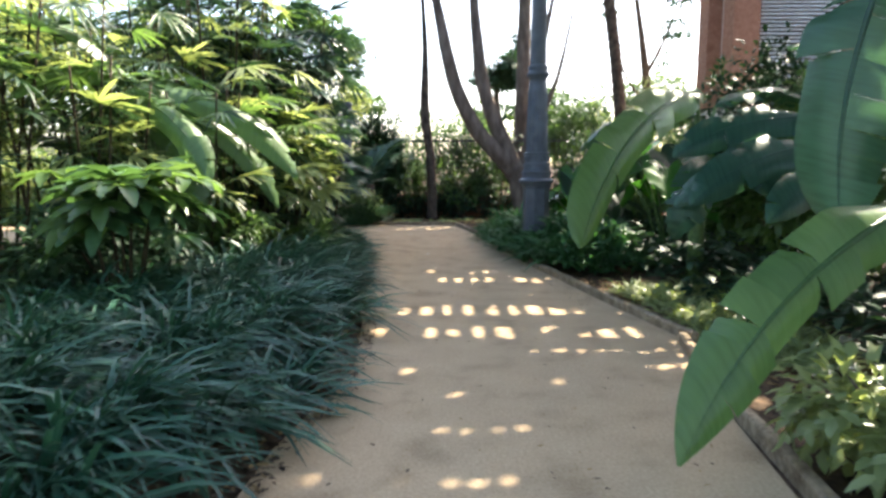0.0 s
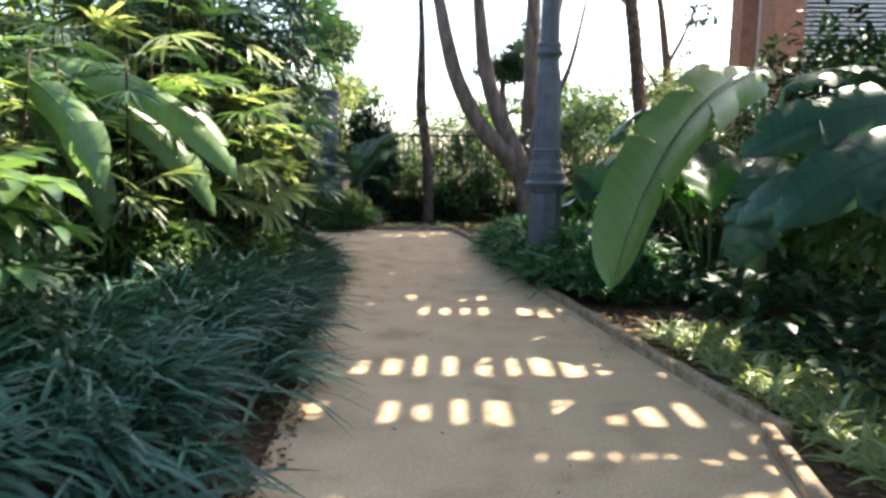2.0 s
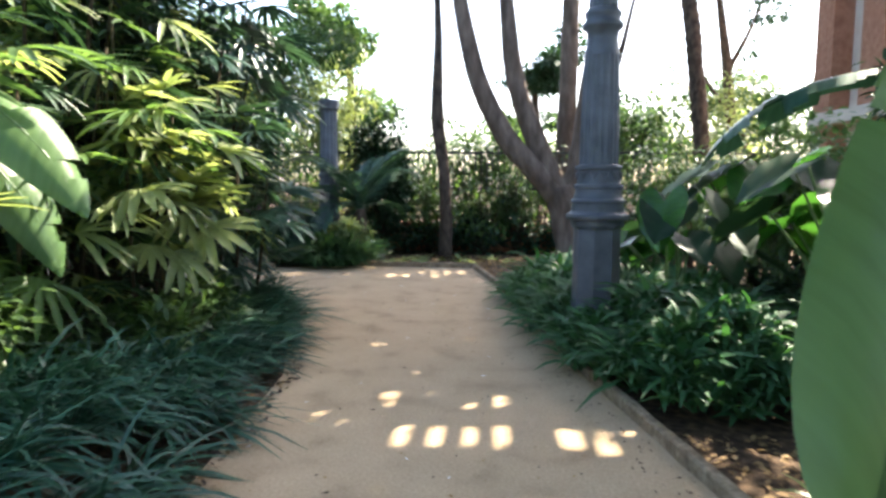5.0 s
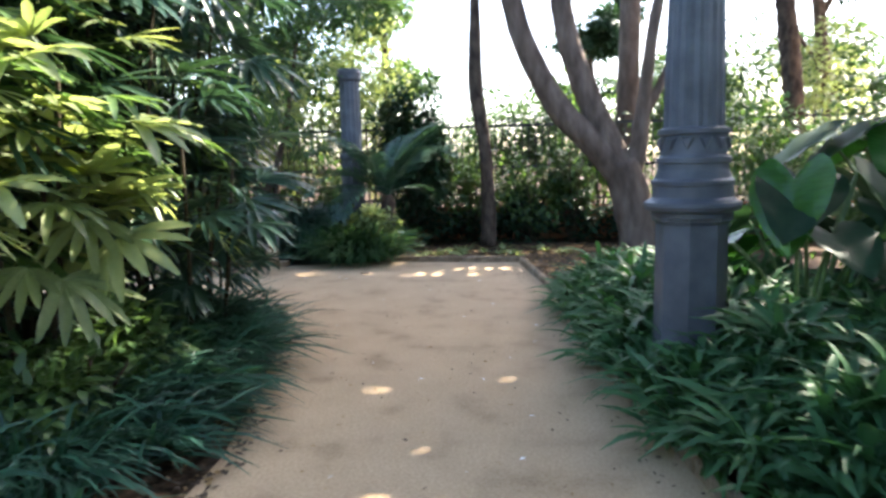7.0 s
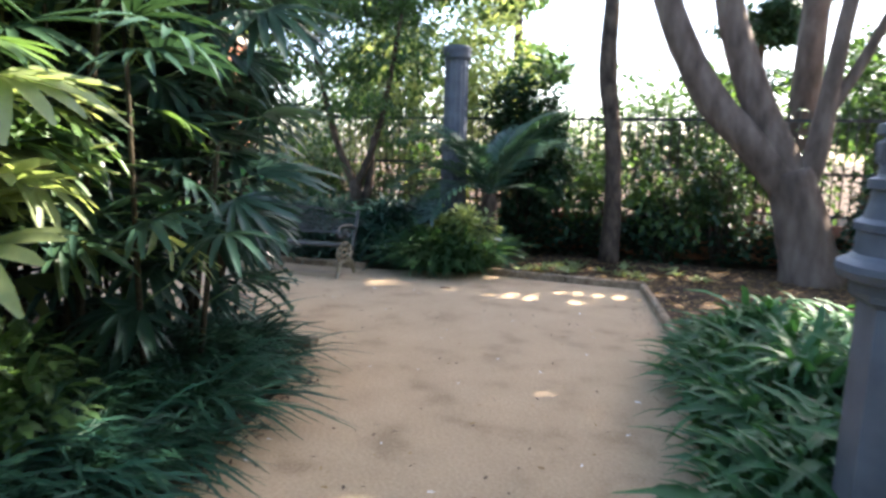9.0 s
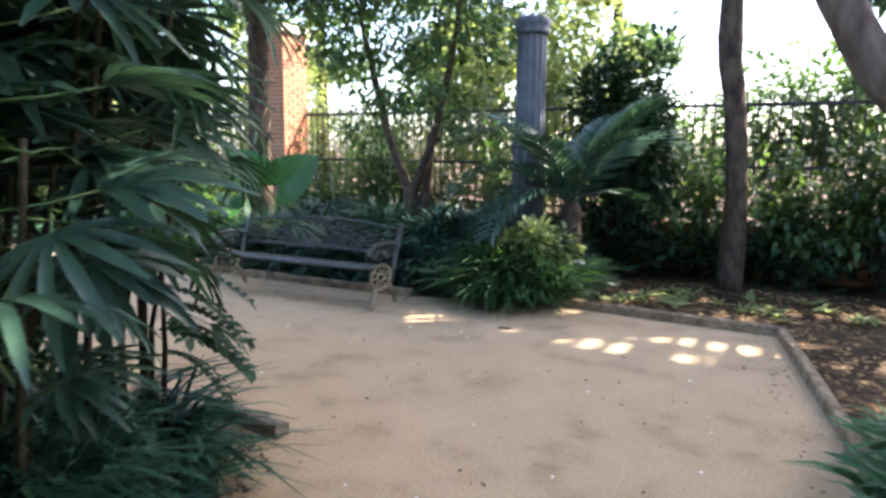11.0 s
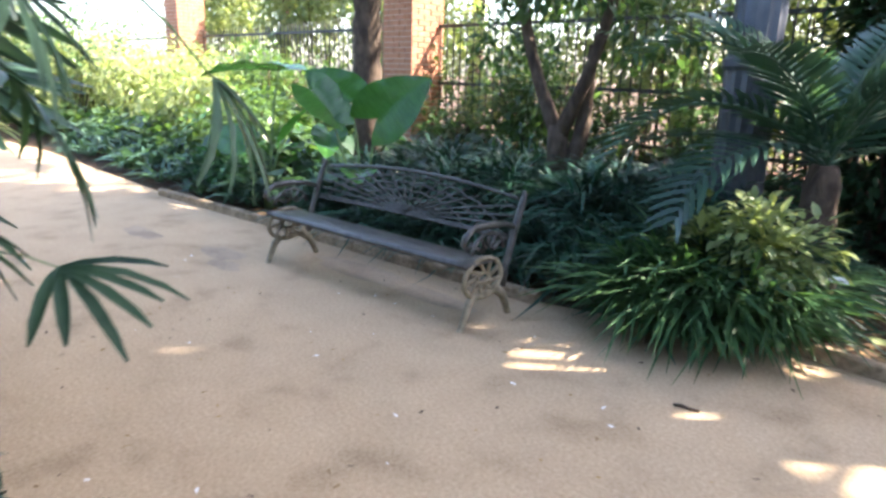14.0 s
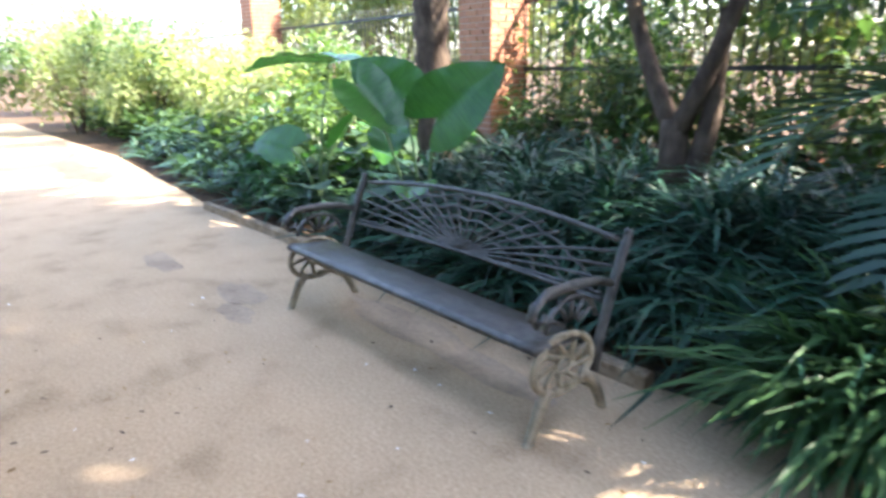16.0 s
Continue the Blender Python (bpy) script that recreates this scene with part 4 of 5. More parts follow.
tree((-4.2, 17.5, 0), [
    ([(0, 0, -0.05), (0.02, 0, 0.6), (0, 0, 1.1)], [0.13, 0.105, 0.09]),
    ([(0, 0, 1.0), (-0.35, 0, 1.7), (-0.6, 0, 2.6), (-0.9, 0, 3.6)], [0.07, 0.055, 0.045, 0.025]),
    ([(0.02, 0, 1.0), (0.35, 0, 1.7), (0.55, 0, 2.5), (0.75, 0, 3.6)], [0.07, 0.052, 0.042, 0.025]),
    ([(0.05, 0, 0.4), (0.2, 0.1, 1.0), (0.25, 0.1, 1.8)], [0.09, 0.07, 0.04]),
], "small dark forked tree with light leaves behind the bench", [((-0.9, 0, 3.2), (1.0, 0.9, 0.9)), ((0.6, 0, 3.2), (1.1, 0.9, 0.9)), ((0, 0, 2.4), (1.2, 0.9, 0.6)), ((-0.8, 0.2, 1.9), (0.7, 0.6, 0.5)), ((0.9, 0.1, 1.9), (0.7, 0.6, 0.5)), ((-0.1, 0.3, 4.0), (1.8, 1.4, 0.8)), ((-2.0, -0.3, 3.9), (1.4, 1.2, 0.7)), ((1.6, 0, 4.2), (1.2, 1.2, 0.6))], GREEN, BARK_DARK, count=9500, leaf=(0.11, 0.055))
feather_palm((-6.75, 17.35, 0), 5.2, 0.135, 20, 2.3, "palm trunk with a rough dark bark rising behind the bench", (-0.5, 1.0))

LILY3 = [(-6.6, 16.2), (-3.4, 16.25), (-2.8, 16.2), (-2.2, 16.15), (-1.75, 16.5), (-1.9, 17.6), (-4.5, 18.6), (-6.8, 18.2)]
grass_bed("lilyturf", "dense dark lilyturf behind the bench", LILY3, 12000, 0.76, 0.0145, GRASS, mound=0.42, tuft=36, rise=(0.6, 1.5), broad=True)
grass_bed("spider_grass", "broad tuft of long arching grass spilling onto the path", [(-2.6, 16.2), (-2.25, 16.08), (-1.75, 16.4), (-1.9, 16.9), (-2.75, 16.6)], 4200, 0.92, 0.015, GRASS_PALE, lean=-1.2, mound=0.24, tuft=36, rise=(0.85, 1.5), broad=True, comb=0.3)
shrub((-1.95, 16.35, 0.0), (0.42, 0.24, 0.85), "bush with small bright leaves under the date palm", LIME, 1000, 0.13, 0.045, stems=4)
grass_bed("low_plants", "small bright seedlings on the mulch", [(-1.4, 16.9), (0.1, 16.8), (1.6, 17.3), (1.0, 18.2), (-1.2, 17.8)], 200, 0.24, 0.022, LIME, tuft=7, cat="low plant")
big_leaf_plant((-5.75, 16.5, 0), [
    ((0, 0, 0), (0.08, 0.08, 1.08), (0.5, 0.45, 0.55), 0.66, (0.55, -0.75, 0.25), 0),
    ((0, 0, 0), (-0.2, -0.02, 1.22), (-0.45, -0.35, 0.4), 0.56, (0.5, -0.7, 0.45), 0),
    ((0, 0, 0), (-0.42, -0.32, 1.34), (0.5, 0.25, -0.55), 0.5, (0.35, -0.45, 0.9), 0),
    ((0, 0, 0), (0.15, -0.2, 0.6), (0.6, -0.5, 0.0), 0.4, 0, 0),
    ((0, 0, 0), (-0.1, -0.3, 0.5), (-0.4, -0.6, -0.1), 0.4, 0, 1)], "elephant ear plant with two upright lit leaves behind the bench", EARS, "elephant_ear_plant", "elephant ear", 0.014)
big_leaf_plant((-7.3, 16.35, 0), [
    ((0, 0, 0.25), (-0.35, -0.1, 0.7), (-0.7, -0.35, 0.15), 0.5, (0.4, -0.6, 0.6), 0),
    ((0, 0, 0.25), (0.3, -0.25, 0.42), (0.8, -0.2, 0.2), 0.5, 0, 1),
    ((0, 0, 0.25), (0.1, 0.2, 0.8), (0.3, 0.2, 0.6), 0.4, 0, 0),
    ((0, 0, 0.25), (-0.2, 0.3, 1.5), (-0.7, -0.5, 0.05), 0.95, 0, 0)], "elephant ear plant on a short stump by the bench", EARS, "elephant_ear_plant", "elephant ear", 0.016, (0.35, 0.08))
grass_bed("strap_ferns", "soft green ferns along the far bed", [(-7.0, 16.1), (-8.7, 15.95), (-14.5, 16.2), (-14.5, 18.6), (-7.0, 18.8)], 4200, 0.55, 0.026, CYCAD, mound=0.3, tuft=12, cat="fern", broad=True)
ears((-8.8, 17.2, 0), 10, 0.8, 0.36, "elephant ear plant among the ferns")
ears((-7.6, 17.6, 0), 9, 0.9, 0.45, "elephant ear plant among the lilyturf")
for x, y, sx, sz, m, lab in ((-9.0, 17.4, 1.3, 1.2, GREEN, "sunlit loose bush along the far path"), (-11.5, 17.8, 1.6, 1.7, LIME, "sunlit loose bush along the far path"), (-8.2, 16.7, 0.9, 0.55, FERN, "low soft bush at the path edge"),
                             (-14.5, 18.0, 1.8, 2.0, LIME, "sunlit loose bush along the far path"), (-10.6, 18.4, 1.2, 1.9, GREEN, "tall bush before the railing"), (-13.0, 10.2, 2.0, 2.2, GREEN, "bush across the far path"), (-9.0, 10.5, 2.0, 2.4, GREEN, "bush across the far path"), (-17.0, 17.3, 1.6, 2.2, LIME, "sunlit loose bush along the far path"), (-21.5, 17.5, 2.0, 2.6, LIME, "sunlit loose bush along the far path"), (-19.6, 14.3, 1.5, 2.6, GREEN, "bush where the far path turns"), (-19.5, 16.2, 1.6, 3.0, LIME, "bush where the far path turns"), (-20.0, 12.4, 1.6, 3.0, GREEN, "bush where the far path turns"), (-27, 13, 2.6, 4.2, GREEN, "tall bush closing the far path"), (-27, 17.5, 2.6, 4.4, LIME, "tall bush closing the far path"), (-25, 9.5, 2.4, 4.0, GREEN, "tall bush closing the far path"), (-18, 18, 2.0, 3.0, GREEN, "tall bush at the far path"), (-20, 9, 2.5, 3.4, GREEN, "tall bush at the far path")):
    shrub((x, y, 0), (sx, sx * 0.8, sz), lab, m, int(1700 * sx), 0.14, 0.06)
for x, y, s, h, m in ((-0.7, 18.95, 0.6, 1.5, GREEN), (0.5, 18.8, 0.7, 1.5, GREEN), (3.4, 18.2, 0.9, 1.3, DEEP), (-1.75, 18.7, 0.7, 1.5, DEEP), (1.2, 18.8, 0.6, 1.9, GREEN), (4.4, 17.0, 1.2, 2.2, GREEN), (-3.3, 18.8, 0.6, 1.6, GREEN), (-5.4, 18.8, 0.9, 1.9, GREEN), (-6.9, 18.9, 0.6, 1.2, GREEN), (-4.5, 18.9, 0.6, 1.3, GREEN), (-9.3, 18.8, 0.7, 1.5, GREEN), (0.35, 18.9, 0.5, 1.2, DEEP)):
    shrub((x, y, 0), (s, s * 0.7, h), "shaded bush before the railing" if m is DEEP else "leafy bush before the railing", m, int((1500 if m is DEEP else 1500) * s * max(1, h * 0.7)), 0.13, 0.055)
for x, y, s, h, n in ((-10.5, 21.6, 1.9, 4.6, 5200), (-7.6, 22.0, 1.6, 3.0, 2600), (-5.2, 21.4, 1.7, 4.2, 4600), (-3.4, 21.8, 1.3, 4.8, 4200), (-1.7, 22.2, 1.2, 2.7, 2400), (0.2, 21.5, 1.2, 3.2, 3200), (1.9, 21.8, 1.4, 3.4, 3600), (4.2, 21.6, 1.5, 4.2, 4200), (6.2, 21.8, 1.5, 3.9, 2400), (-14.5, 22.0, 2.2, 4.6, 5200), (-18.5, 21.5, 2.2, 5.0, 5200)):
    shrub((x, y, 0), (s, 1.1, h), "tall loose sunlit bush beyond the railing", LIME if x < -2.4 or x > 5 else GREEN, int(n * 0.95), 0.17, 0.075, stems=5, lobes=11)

def ground_cover(label, poly, count, height, length, width, mat):
    g = Geo()
    for x, y in scatter(poly, count):
        z = height * random.random() ** 0.7 * (0.7 + 0.6 * noise.noise(Vector((x, y, 0)) * 1.4))
        g.leaf(Vector((x, y, max(0.0, z))), polar(rnd(0, 6.28), rnd(-0.3, 0.8)), Vector((rnd(-0.4, 0.4), rnd(-0.4, 0.4), 1)), length * rnd(0.6, 1.2), width * rnd(0.7, 1.2))
    setting("ground_cover", g, mat, label, "ground cover", True, "stuff")


ground_cover("dark leafy ground cover along the low wall", [(-7.0, 18.3), (-2.0, 18.2), (-0.6, 18.5), (2.4, 18.7), (6.0, 18.0), (6.0, 19.35), (-7.0, 19.35)], 6500, 0.85, 0.2, 0.085, DEEP)
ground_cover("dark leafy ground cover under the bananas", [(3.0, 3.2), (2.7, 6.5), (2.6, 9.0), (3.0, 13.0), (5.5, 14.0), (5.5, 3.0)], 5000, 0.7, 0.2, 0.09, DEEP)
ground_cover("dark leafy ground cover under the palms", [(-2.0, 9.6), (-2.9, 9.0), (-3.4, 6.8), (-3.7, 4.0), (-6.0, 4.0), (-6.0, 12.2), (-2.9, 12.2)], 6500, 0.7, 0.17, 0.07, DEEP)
ground_cover("pale green leafy ground cover along the far bed", [(-7.2, 16.4), (-15.0, 16.5), (-22, 16.4), (-22, 19.0), (-7.2, 19.0)], 5500, 0.8, 0.26, 0.14, GREEN)
ground_cover("climbing leaves on the railing", [(-11, 19.25), (6.4, 19.25), (6.4, 19.95), (-11, 19.95)], 2600, 2.4, 0.15, 0.075, GREEN)

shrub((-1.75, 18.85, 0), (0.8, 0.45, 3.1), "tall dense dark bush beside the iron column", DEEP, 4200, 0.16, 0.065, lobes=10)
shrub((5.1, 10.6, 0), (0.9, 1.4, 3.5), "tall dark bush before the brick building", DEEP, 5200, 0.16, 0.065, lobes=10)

# railing on a low brick wall, with brick pillars
low = Geo().box((-30, 19.4, -0.05), (6.5, 19.7, 0.62))
setting("wall_low", low, BRICK, "low orange brick wall carrying an iron railing", "wall")
fence = thing("railing", "black iron railing on the low brick wall", "railing", (0, 19.55, 0.62))
for z in (0.12, 0.75, 1.55):
    part("rail", Geo().box((-30, -0.02, z), (6.5, 0.02, z + 0.045)), RAIL, fence, smooth=False)
bar = Geo().tube([(0, 0, 0), (0, 0, 1.62), (0, 0, 1.75)], [0.011, 0.011, 0.002], 6).mesh("bar", RAIL)
for k in range(180):
    part("bar", bar, None, fence, m=pose(-17 + k * 0.13, 0, 0))


def brick_pillar(at, w, h, label):
    """A pillar of coursed bricks with a pale cap."""
    top = thing("brick_pillar", label, "pillar", at)
    part("core", Geo().box((-w / 2 + 0.012, -w / 2 + 0.012, 0), (w / 2 - 0.012, w / 2 - 0.012, h)), PLASTER, top, smooth=False)
    course = Geo()
    for c in range(int(h / 0.075)):
        z = c * 0.075
        off = (c % 2) * 0.12
        for side in range(4):
            m = pose(0, 0, 0, 0, 0, 90 * side)
            x = -w / 2 - off
            while x < w / 2 - 0.02:
                a, b = max(x, -w / 2), min(x + 0.235, w / 2)
                if b - a > 0.03:
                    course.box((a, -w / 2 - rnd(0, 0.004), z + 0.006), (b - 0.01, -w / 2 + 0.05, z + 0.07), m)
                x += 0.245
    part("brickwork", course, BRICK, top, smooth=False)
    part("cap", Geo().box((-w / 2 - 0.05, -w / 2 - 0.05, h), (w / 2 + 0.05, w / 2 + 0.05, h + 0.12)), PLASTER, top, smooth=False)


for x in (-8.1, -15.5):
    brick_pillar((x, 19.3, 0), 0.62, 3.6, "orange brick gate pillar rising behind the planting")

# the building beside the garden
house = thing("building", "orange brick garden building with pale bands and slatted shutters", "building", (6.6, 15.4, 0))
part("wall", Geo().box((0.35, 0.35, -0.05), (9, 2, 6.5)), PLASTER, house, smooth=False)
for x, y in ((0, 0), (2.6, 0), (5.2, 0), (0, 1.5), (7.8, 0)):
    pier = part("pier", Geo().box((x, y, -0.05), (x + 0.6, y + 0.6, 6.5)), BRICK, house, "brick pier", smooth=False)
for z in (1.1, 2.6, 6.3):
    part("band", Geo().box((-0.06, -0.06, z), (9, 2.1, z + 0.22)), PLASTER, house, smooth=False)
for x in (0.6, 3.2, 5.8):
    sh = part("shutter", Geo().box((x + 0.05, 0.22, 2.85), (x + 1.95, 0.26, 6.2)), BARK_DARK, house, smooth=False)
    for k in range(38):
        part("slat", Geo().box((x + 0.06, 0.1, 2.9 + k * 0.087), (x + 1.94, 0.2, 2.93 + k * 0.087)), WHITE, sh, smooth=False)
part("roof", Geo().box((-0.4, -0.4, 6.5), (9.4, 2.5, 6.75)), BRICK, house, smooth=False)

# tall trees beyond the railing, which close the view at the sides
# the last six stand out of view, added to block skylight from behind
for x, y, h, s, m in ((-9, 15.0 - 9, 7, 2.6, GREEN), (-6.5, 25, 7.5, 2.6, GREEN), (-12, 25, 8, 3.2, GREEN), (9, 27, 5, 2.4, GREEN), (2.2, 28, 7.5, 1.7, DEEP), (5.5, 30, 5.5, 2.4, GREEN), (-3.9, 26, 8, 1.8, GREEN), (-19, 24, 7, 3, GREEN), (-15, 5, 7, 3, GREEN), (-7, -6, 9, 3.4, GREEN), (-2.5, -10, 10, 3.6, GREEN), (3.5, -9, 10, 3.6, GREEN), (8, -4, 9, 3.4, GREEN), (-10, -1, 9, 3.2, GREEN), (9.5, 5, 8, 3.0, GREEN)):
    tree((x, y, 0), [([(0, 0, -0.1), (0.1, 0, h * 0.4), (0, 0.1, h * 0.7)], [0.22, 0.17, 0.1])], "leafy garden tree with an uneven crown",
         [((rnd(-1, 1) * s * 0.75, rnd(-1, 1) * s * 0.75, h * rnd(0.4, 0.92)), (s * rnd(0.35, 0.6), s * rnd(0.35, 0.6), s * rnd(0.2, 0.35))) for _ in range(12)], m, BARK_DARK, count=5600, leaf=(0.22, 0.1), sides=9)
feather_palm((5.4, 19.5, 0), 11.0, 0.15, 16, 2.2, "leaning palm with a tufted head near the building", (-0.6, 0.9), lean=(-1.4, 0.5))

tree((6.9, 22.6, 0), [([(0, 0, -0.1), (0.1, 0, 3.0), (-0.15, 0.1, 5.2), (-0.6, 0, 7.6)], [0.19, 0.16, 0.12, 0.06]), ([(-0.1, 0.1, 4.4), (0.5, 0, 5.6), (1.0, 0.2, 7.0)], [0.08, 0.05, 0.02]), ([(0, 0, 3.4), (-0.9, 0, 4.6), (-1.3, 0.1, 6.8)], [0.05, 0.035, 0.012])], "slender tree with thin sprays of leaves beside the building",
     [((0.9, 0, 6.0), (0.7, 0.6, 0.45)), ((1.1, 0.3, 7.2), (0.8, 0.6, 0.5)), ((-0.2, 0, 7.6), (0.9, 0.7, 0.5)), ((0.5, 0, 5.0), (0.4, 0.4, 0.3)), ((-1.3, 0, 6.6), (0.4, 0.4, 0.5))], DEEP, BARK_DARK, count=900, leaf=(0.2, 0.09), sides=9)

# ---- the corner clump that the path turns round ----
corner = thing("lady_palm", "thin lady palm canes with drooping dark finger leaves", "palm", (-2.5, 12.2, 0))
for dx, dy, ex, ey, hh, r in ((0, 0, 0.12, 0.1, 2.6, 0.022), (-0.18, -0.1, -0.1, 0.0, 2.4, 0.018), (0.1, -0.2, 0.35, 0.0, 2.2, 0.016), (-0.35, 0.05, -0.5, 0.1, 2.5, 0.018), (-0.1, 0.1, 0.3, 0.28, 2.0, 0.013)):
    part("cane", Geo().tube([(dx, dy, -0.04), (dx * 0.9 + ex * 0.1, dy, hh * 0.3), (dx * 0.6 + ex * 0.4, dy * 0.5 + ey * 0.4, hh * 0.6), (ex, ey, hh)], [r * 1.1, r, r * 0.9, r * 0.7], 7, wobble=0.3), CANE, corner)
for p, d, s, k in (((0.2, 0.6, 1.68), (0.3, 0.35, -0.75), 0.33, 0), ((0.45, 0.9, 1.5), (0.35, 0.3, -0.8), 0.3, 1), ((0.52, 0.55, 1.16), (0.75, 0.3, -0.2), 0.24, 3), ((0.05, 0.6, 1.5), (0.2, 0.5, -0.7), 0.42, 2), ((-0.1, 0.3, 1.9), (-0.2, 0.5, -0.6), 0.48, 0),
                   ((0.2, 0.2, 2.1), (0.7, 0.1, -0.5), 0.5, 1), ((0.3, 0.1, 1.85), (0.75, -0.1, -0.6), 0.5, 2), ((0.1, -0.1, 2.2), (0.6, -0.5, -0.4), 0.55, 0), ((-0.2, 0.4, 1.2), (-0.1, 0.6, -0.6), 0.4, 1), ((0.1, 0.25, 0.95), (0.3, 0.4, -0.8), 0.35, 3),
                   ((-0.5, 0.4, 1.6), (-0.4, 0.6, -0.5), 0.5, 0), ((-0.4, 0.4, 2.2), (-0.2, 0.7, -0.3), 0.5, 2), ((0.15, 0.3, 0.6), (0.5, 0.3, -0.4), 0.3, 3), ((0.05, 0.15, 2.45), (0.4, 0.6, -0.2), 0.5, 0), ((0.4, 0.35, 2.3), (0.5, 0.6, -0.5), 0.5, 1)):
    leaf = part("fan_leaf", FANS[k], None, corner, m=aim(p, d, rnd(-25, 25)) @ Matrix.Scale(s, 4))
    part("stalk", STALK_MESHES[0], None, leaf)
holly = thing("leatherleaf_bush", "slender bush with arching sprays of paired oval leaves", "bush", (-2.45, 12.25, 0))
part("stem", Geo().tube([(0, 0, -0.04), (0.03, 0.02, 0.5), (0.0, 0.05, 1.0)], [0.016, 0.014, 0.01], 7), CANE, holly)
spray = Geo()
for i in range(11):
    u = 0.1 + 0.9 * i / 10
    q = Vector((u, 0, 0.12 * u - 0.5 * u * u))
    for sd in (-1, 1):
        spray.leaf(q, Vector((0.45, sd, -0.1)).normalized(), Vector((0, 0, 1)), 0.2, 0.13, 0.15)
spray.leaf(Vector((1, 0, -0.38)), Vector((0.8, 0, -0.5)).normalized(), Vector((0, 0, 1)), 0.2, 0.12)
spray.tube([Vector((u, 0, 0.12 * u - 0.5 * u * u)) for u in (0, 0.25, 0.5, 0.75, 1)], [0.012, 0.011, 0.009, 0.007, 0.004], 5)
SPRAY = spray.mesh("leaf_spray", DEEP)
for k, (z, az, el, s) in enumerate(((0.95, 0.9, -0.1, 0.55), (0.85, 0.5, -0.2, 0.6), (0.75, 1.3, -0.2, 0.6), (0.65, 0.8, -0.3, 0.62), (0.95, 2.2, 0.1, 0.5), (0.8, -0.3, 0.0, 0.5), (0.6, 1.8, -0.1, 0.5), (1.0, 0.2, 0.4, 0.5), (0.5, 0.3, -0.1, 0.5))):
    part("leaf_spray", SPRAY, None, holly, m=aim(Vector((0, 0.03, z)), polar(az, el), rnd(-20, 20)) @ Matrix.Scale(s * 0.8, 4))

# ---- litter on the ground ----
def litter(name, label, poly, count, size, mat, z=0.004):
    g = Geo()
    for x, y in scatter(poly, count):
        g.leaf(Vector((x, y, z + rnd(0.0, 0.012))), polar(rnd(0, 6.28), rnd(-0.05, 0.2)), Vector((rnd(-0.5, 0.5), rnd(-0.5, 0.5), 1)), size * rnd(0.5, 1.3), size * rnd(0.25, 0.5), 0.05)
    setting(name, g, mat, label, "leaf litter", True, "stuff")


litter("fallen_leaves", "scattered dry leaf crumbs on the sand", [(-1.6, 2), (1.6, 2), (0.7, 13), (0.2, 16.2), (-6.5, 15.5), (-6.5, 12.8), (-2.2, 12.6), (-1.0, 9)], 260, 0.035, DRY)
litter("fallen_leaves", "small dark twigs and crumbs on the sand", [(-1.6, 2), (1.6, 2), (0.7, 13), (0.2, 16.2), (-6.5, 15.5), (-6.5, 12.8), (-2.2, 12.6), (-1.0, 9)], 200, 0.04, BARK_DARK)
litter("fallen_leaves", "brown leaf litter on the mulched bed", [(-1.6, 16.5), (0.4, 16.5), (0.95, 13.9), (2.6, 13.8), (3.2, 17.5), (1.5, 18.6), (-1.5, 18.4)], 2200, 0.075, DRY, -0.015)
litter("fallen_leaves", "brown leaf litter beside the kerb", [(1.9, 6.9), (1.55, 8.6), (2.6, 8.6), (3.2, 7.0), (3.4, 4.0), (2.2, 4.0), (2.25, 5.6)], 900, 0.07, DRY, -0.015)


def damp_shade_patch(x, y, sx, sy, seed):
    """A thin stain with a ragged outline, for damp sand and for shading under the bench."""
    g = Geo()
    for k in range(36):
        a = 2 * math.pi * k / 36
        r = 1 + 0.45 * noise.noise(Vector((math.cos(a) * 1.6, math.sin(a) * 1.6, seed)))
        g.v.append(Vector((x + math.cos(a) * sx * r, y + math.sin(a) * sy * r, 0.004)))
    g.f.append(tuple(range(36)))
    setting("damp_shade_patch", g, DAMP_SHADE, "greyish stain on the sand for damp beside the bench and shading under it", "stain")


DAMP_SHADE = noisy("damp_shaded_sand", 30.0, [(0.3, (0.31, 0.235, 0.165)), (0.7, (0.42, 0.315, 0.21))], 0.9, spec=0.2, bump=0.3, bump_scale=80, second=(3, [(0.35, (0.75, 0.75, 0.76)), (0.6, (1, 1, 1))]))
damp_shade_patch(-5.75, 14.95, 0.28, 0.13, 1.0)
damp_shade_patch(-5.45, 14.8, 0.2, 0.1, 4.0)
damp_shade_patch(-6.9, 14.75, 0.3, 0.12, 7.0)
# long patch under the bench paints its dark soil and its shading together
damp_shade_patch(-4.4, 15.5, 0.8, 0.15, 9.0)

EDGE = [(-0.98, 2), (-0.9, 3.3), (-0.66, 4.7), (-0.78, 6.2), (-0.97, 7.3), (-1.1, 9.6), (-1.3, 10.4), (-1.55, 11.4), (-1.75, 12.0), (-2.1, 12.4)]
litter("fallen_leaves", "dirt and dead blades along the grass edge", [(x - 0.25, y) for x, y in EDGE] + [(x + 0.14, y) for x, y in EDGE[::-1]], 1100, 0.06, BARK_DARK, 0.002)
litter("fallen_leaves", "dry leaves along the grass edge", [(x - 0.2, y) for x, y in EDGE] + [(x + 0.1, y) for x, y in EDGE[::-1]], 300, 0.06, DRY, 0.003)
KERB_SIDE = [(1.8, 6.7), (1.3, 9.7), (0.75, 13.9), (0.3, 16.3)]
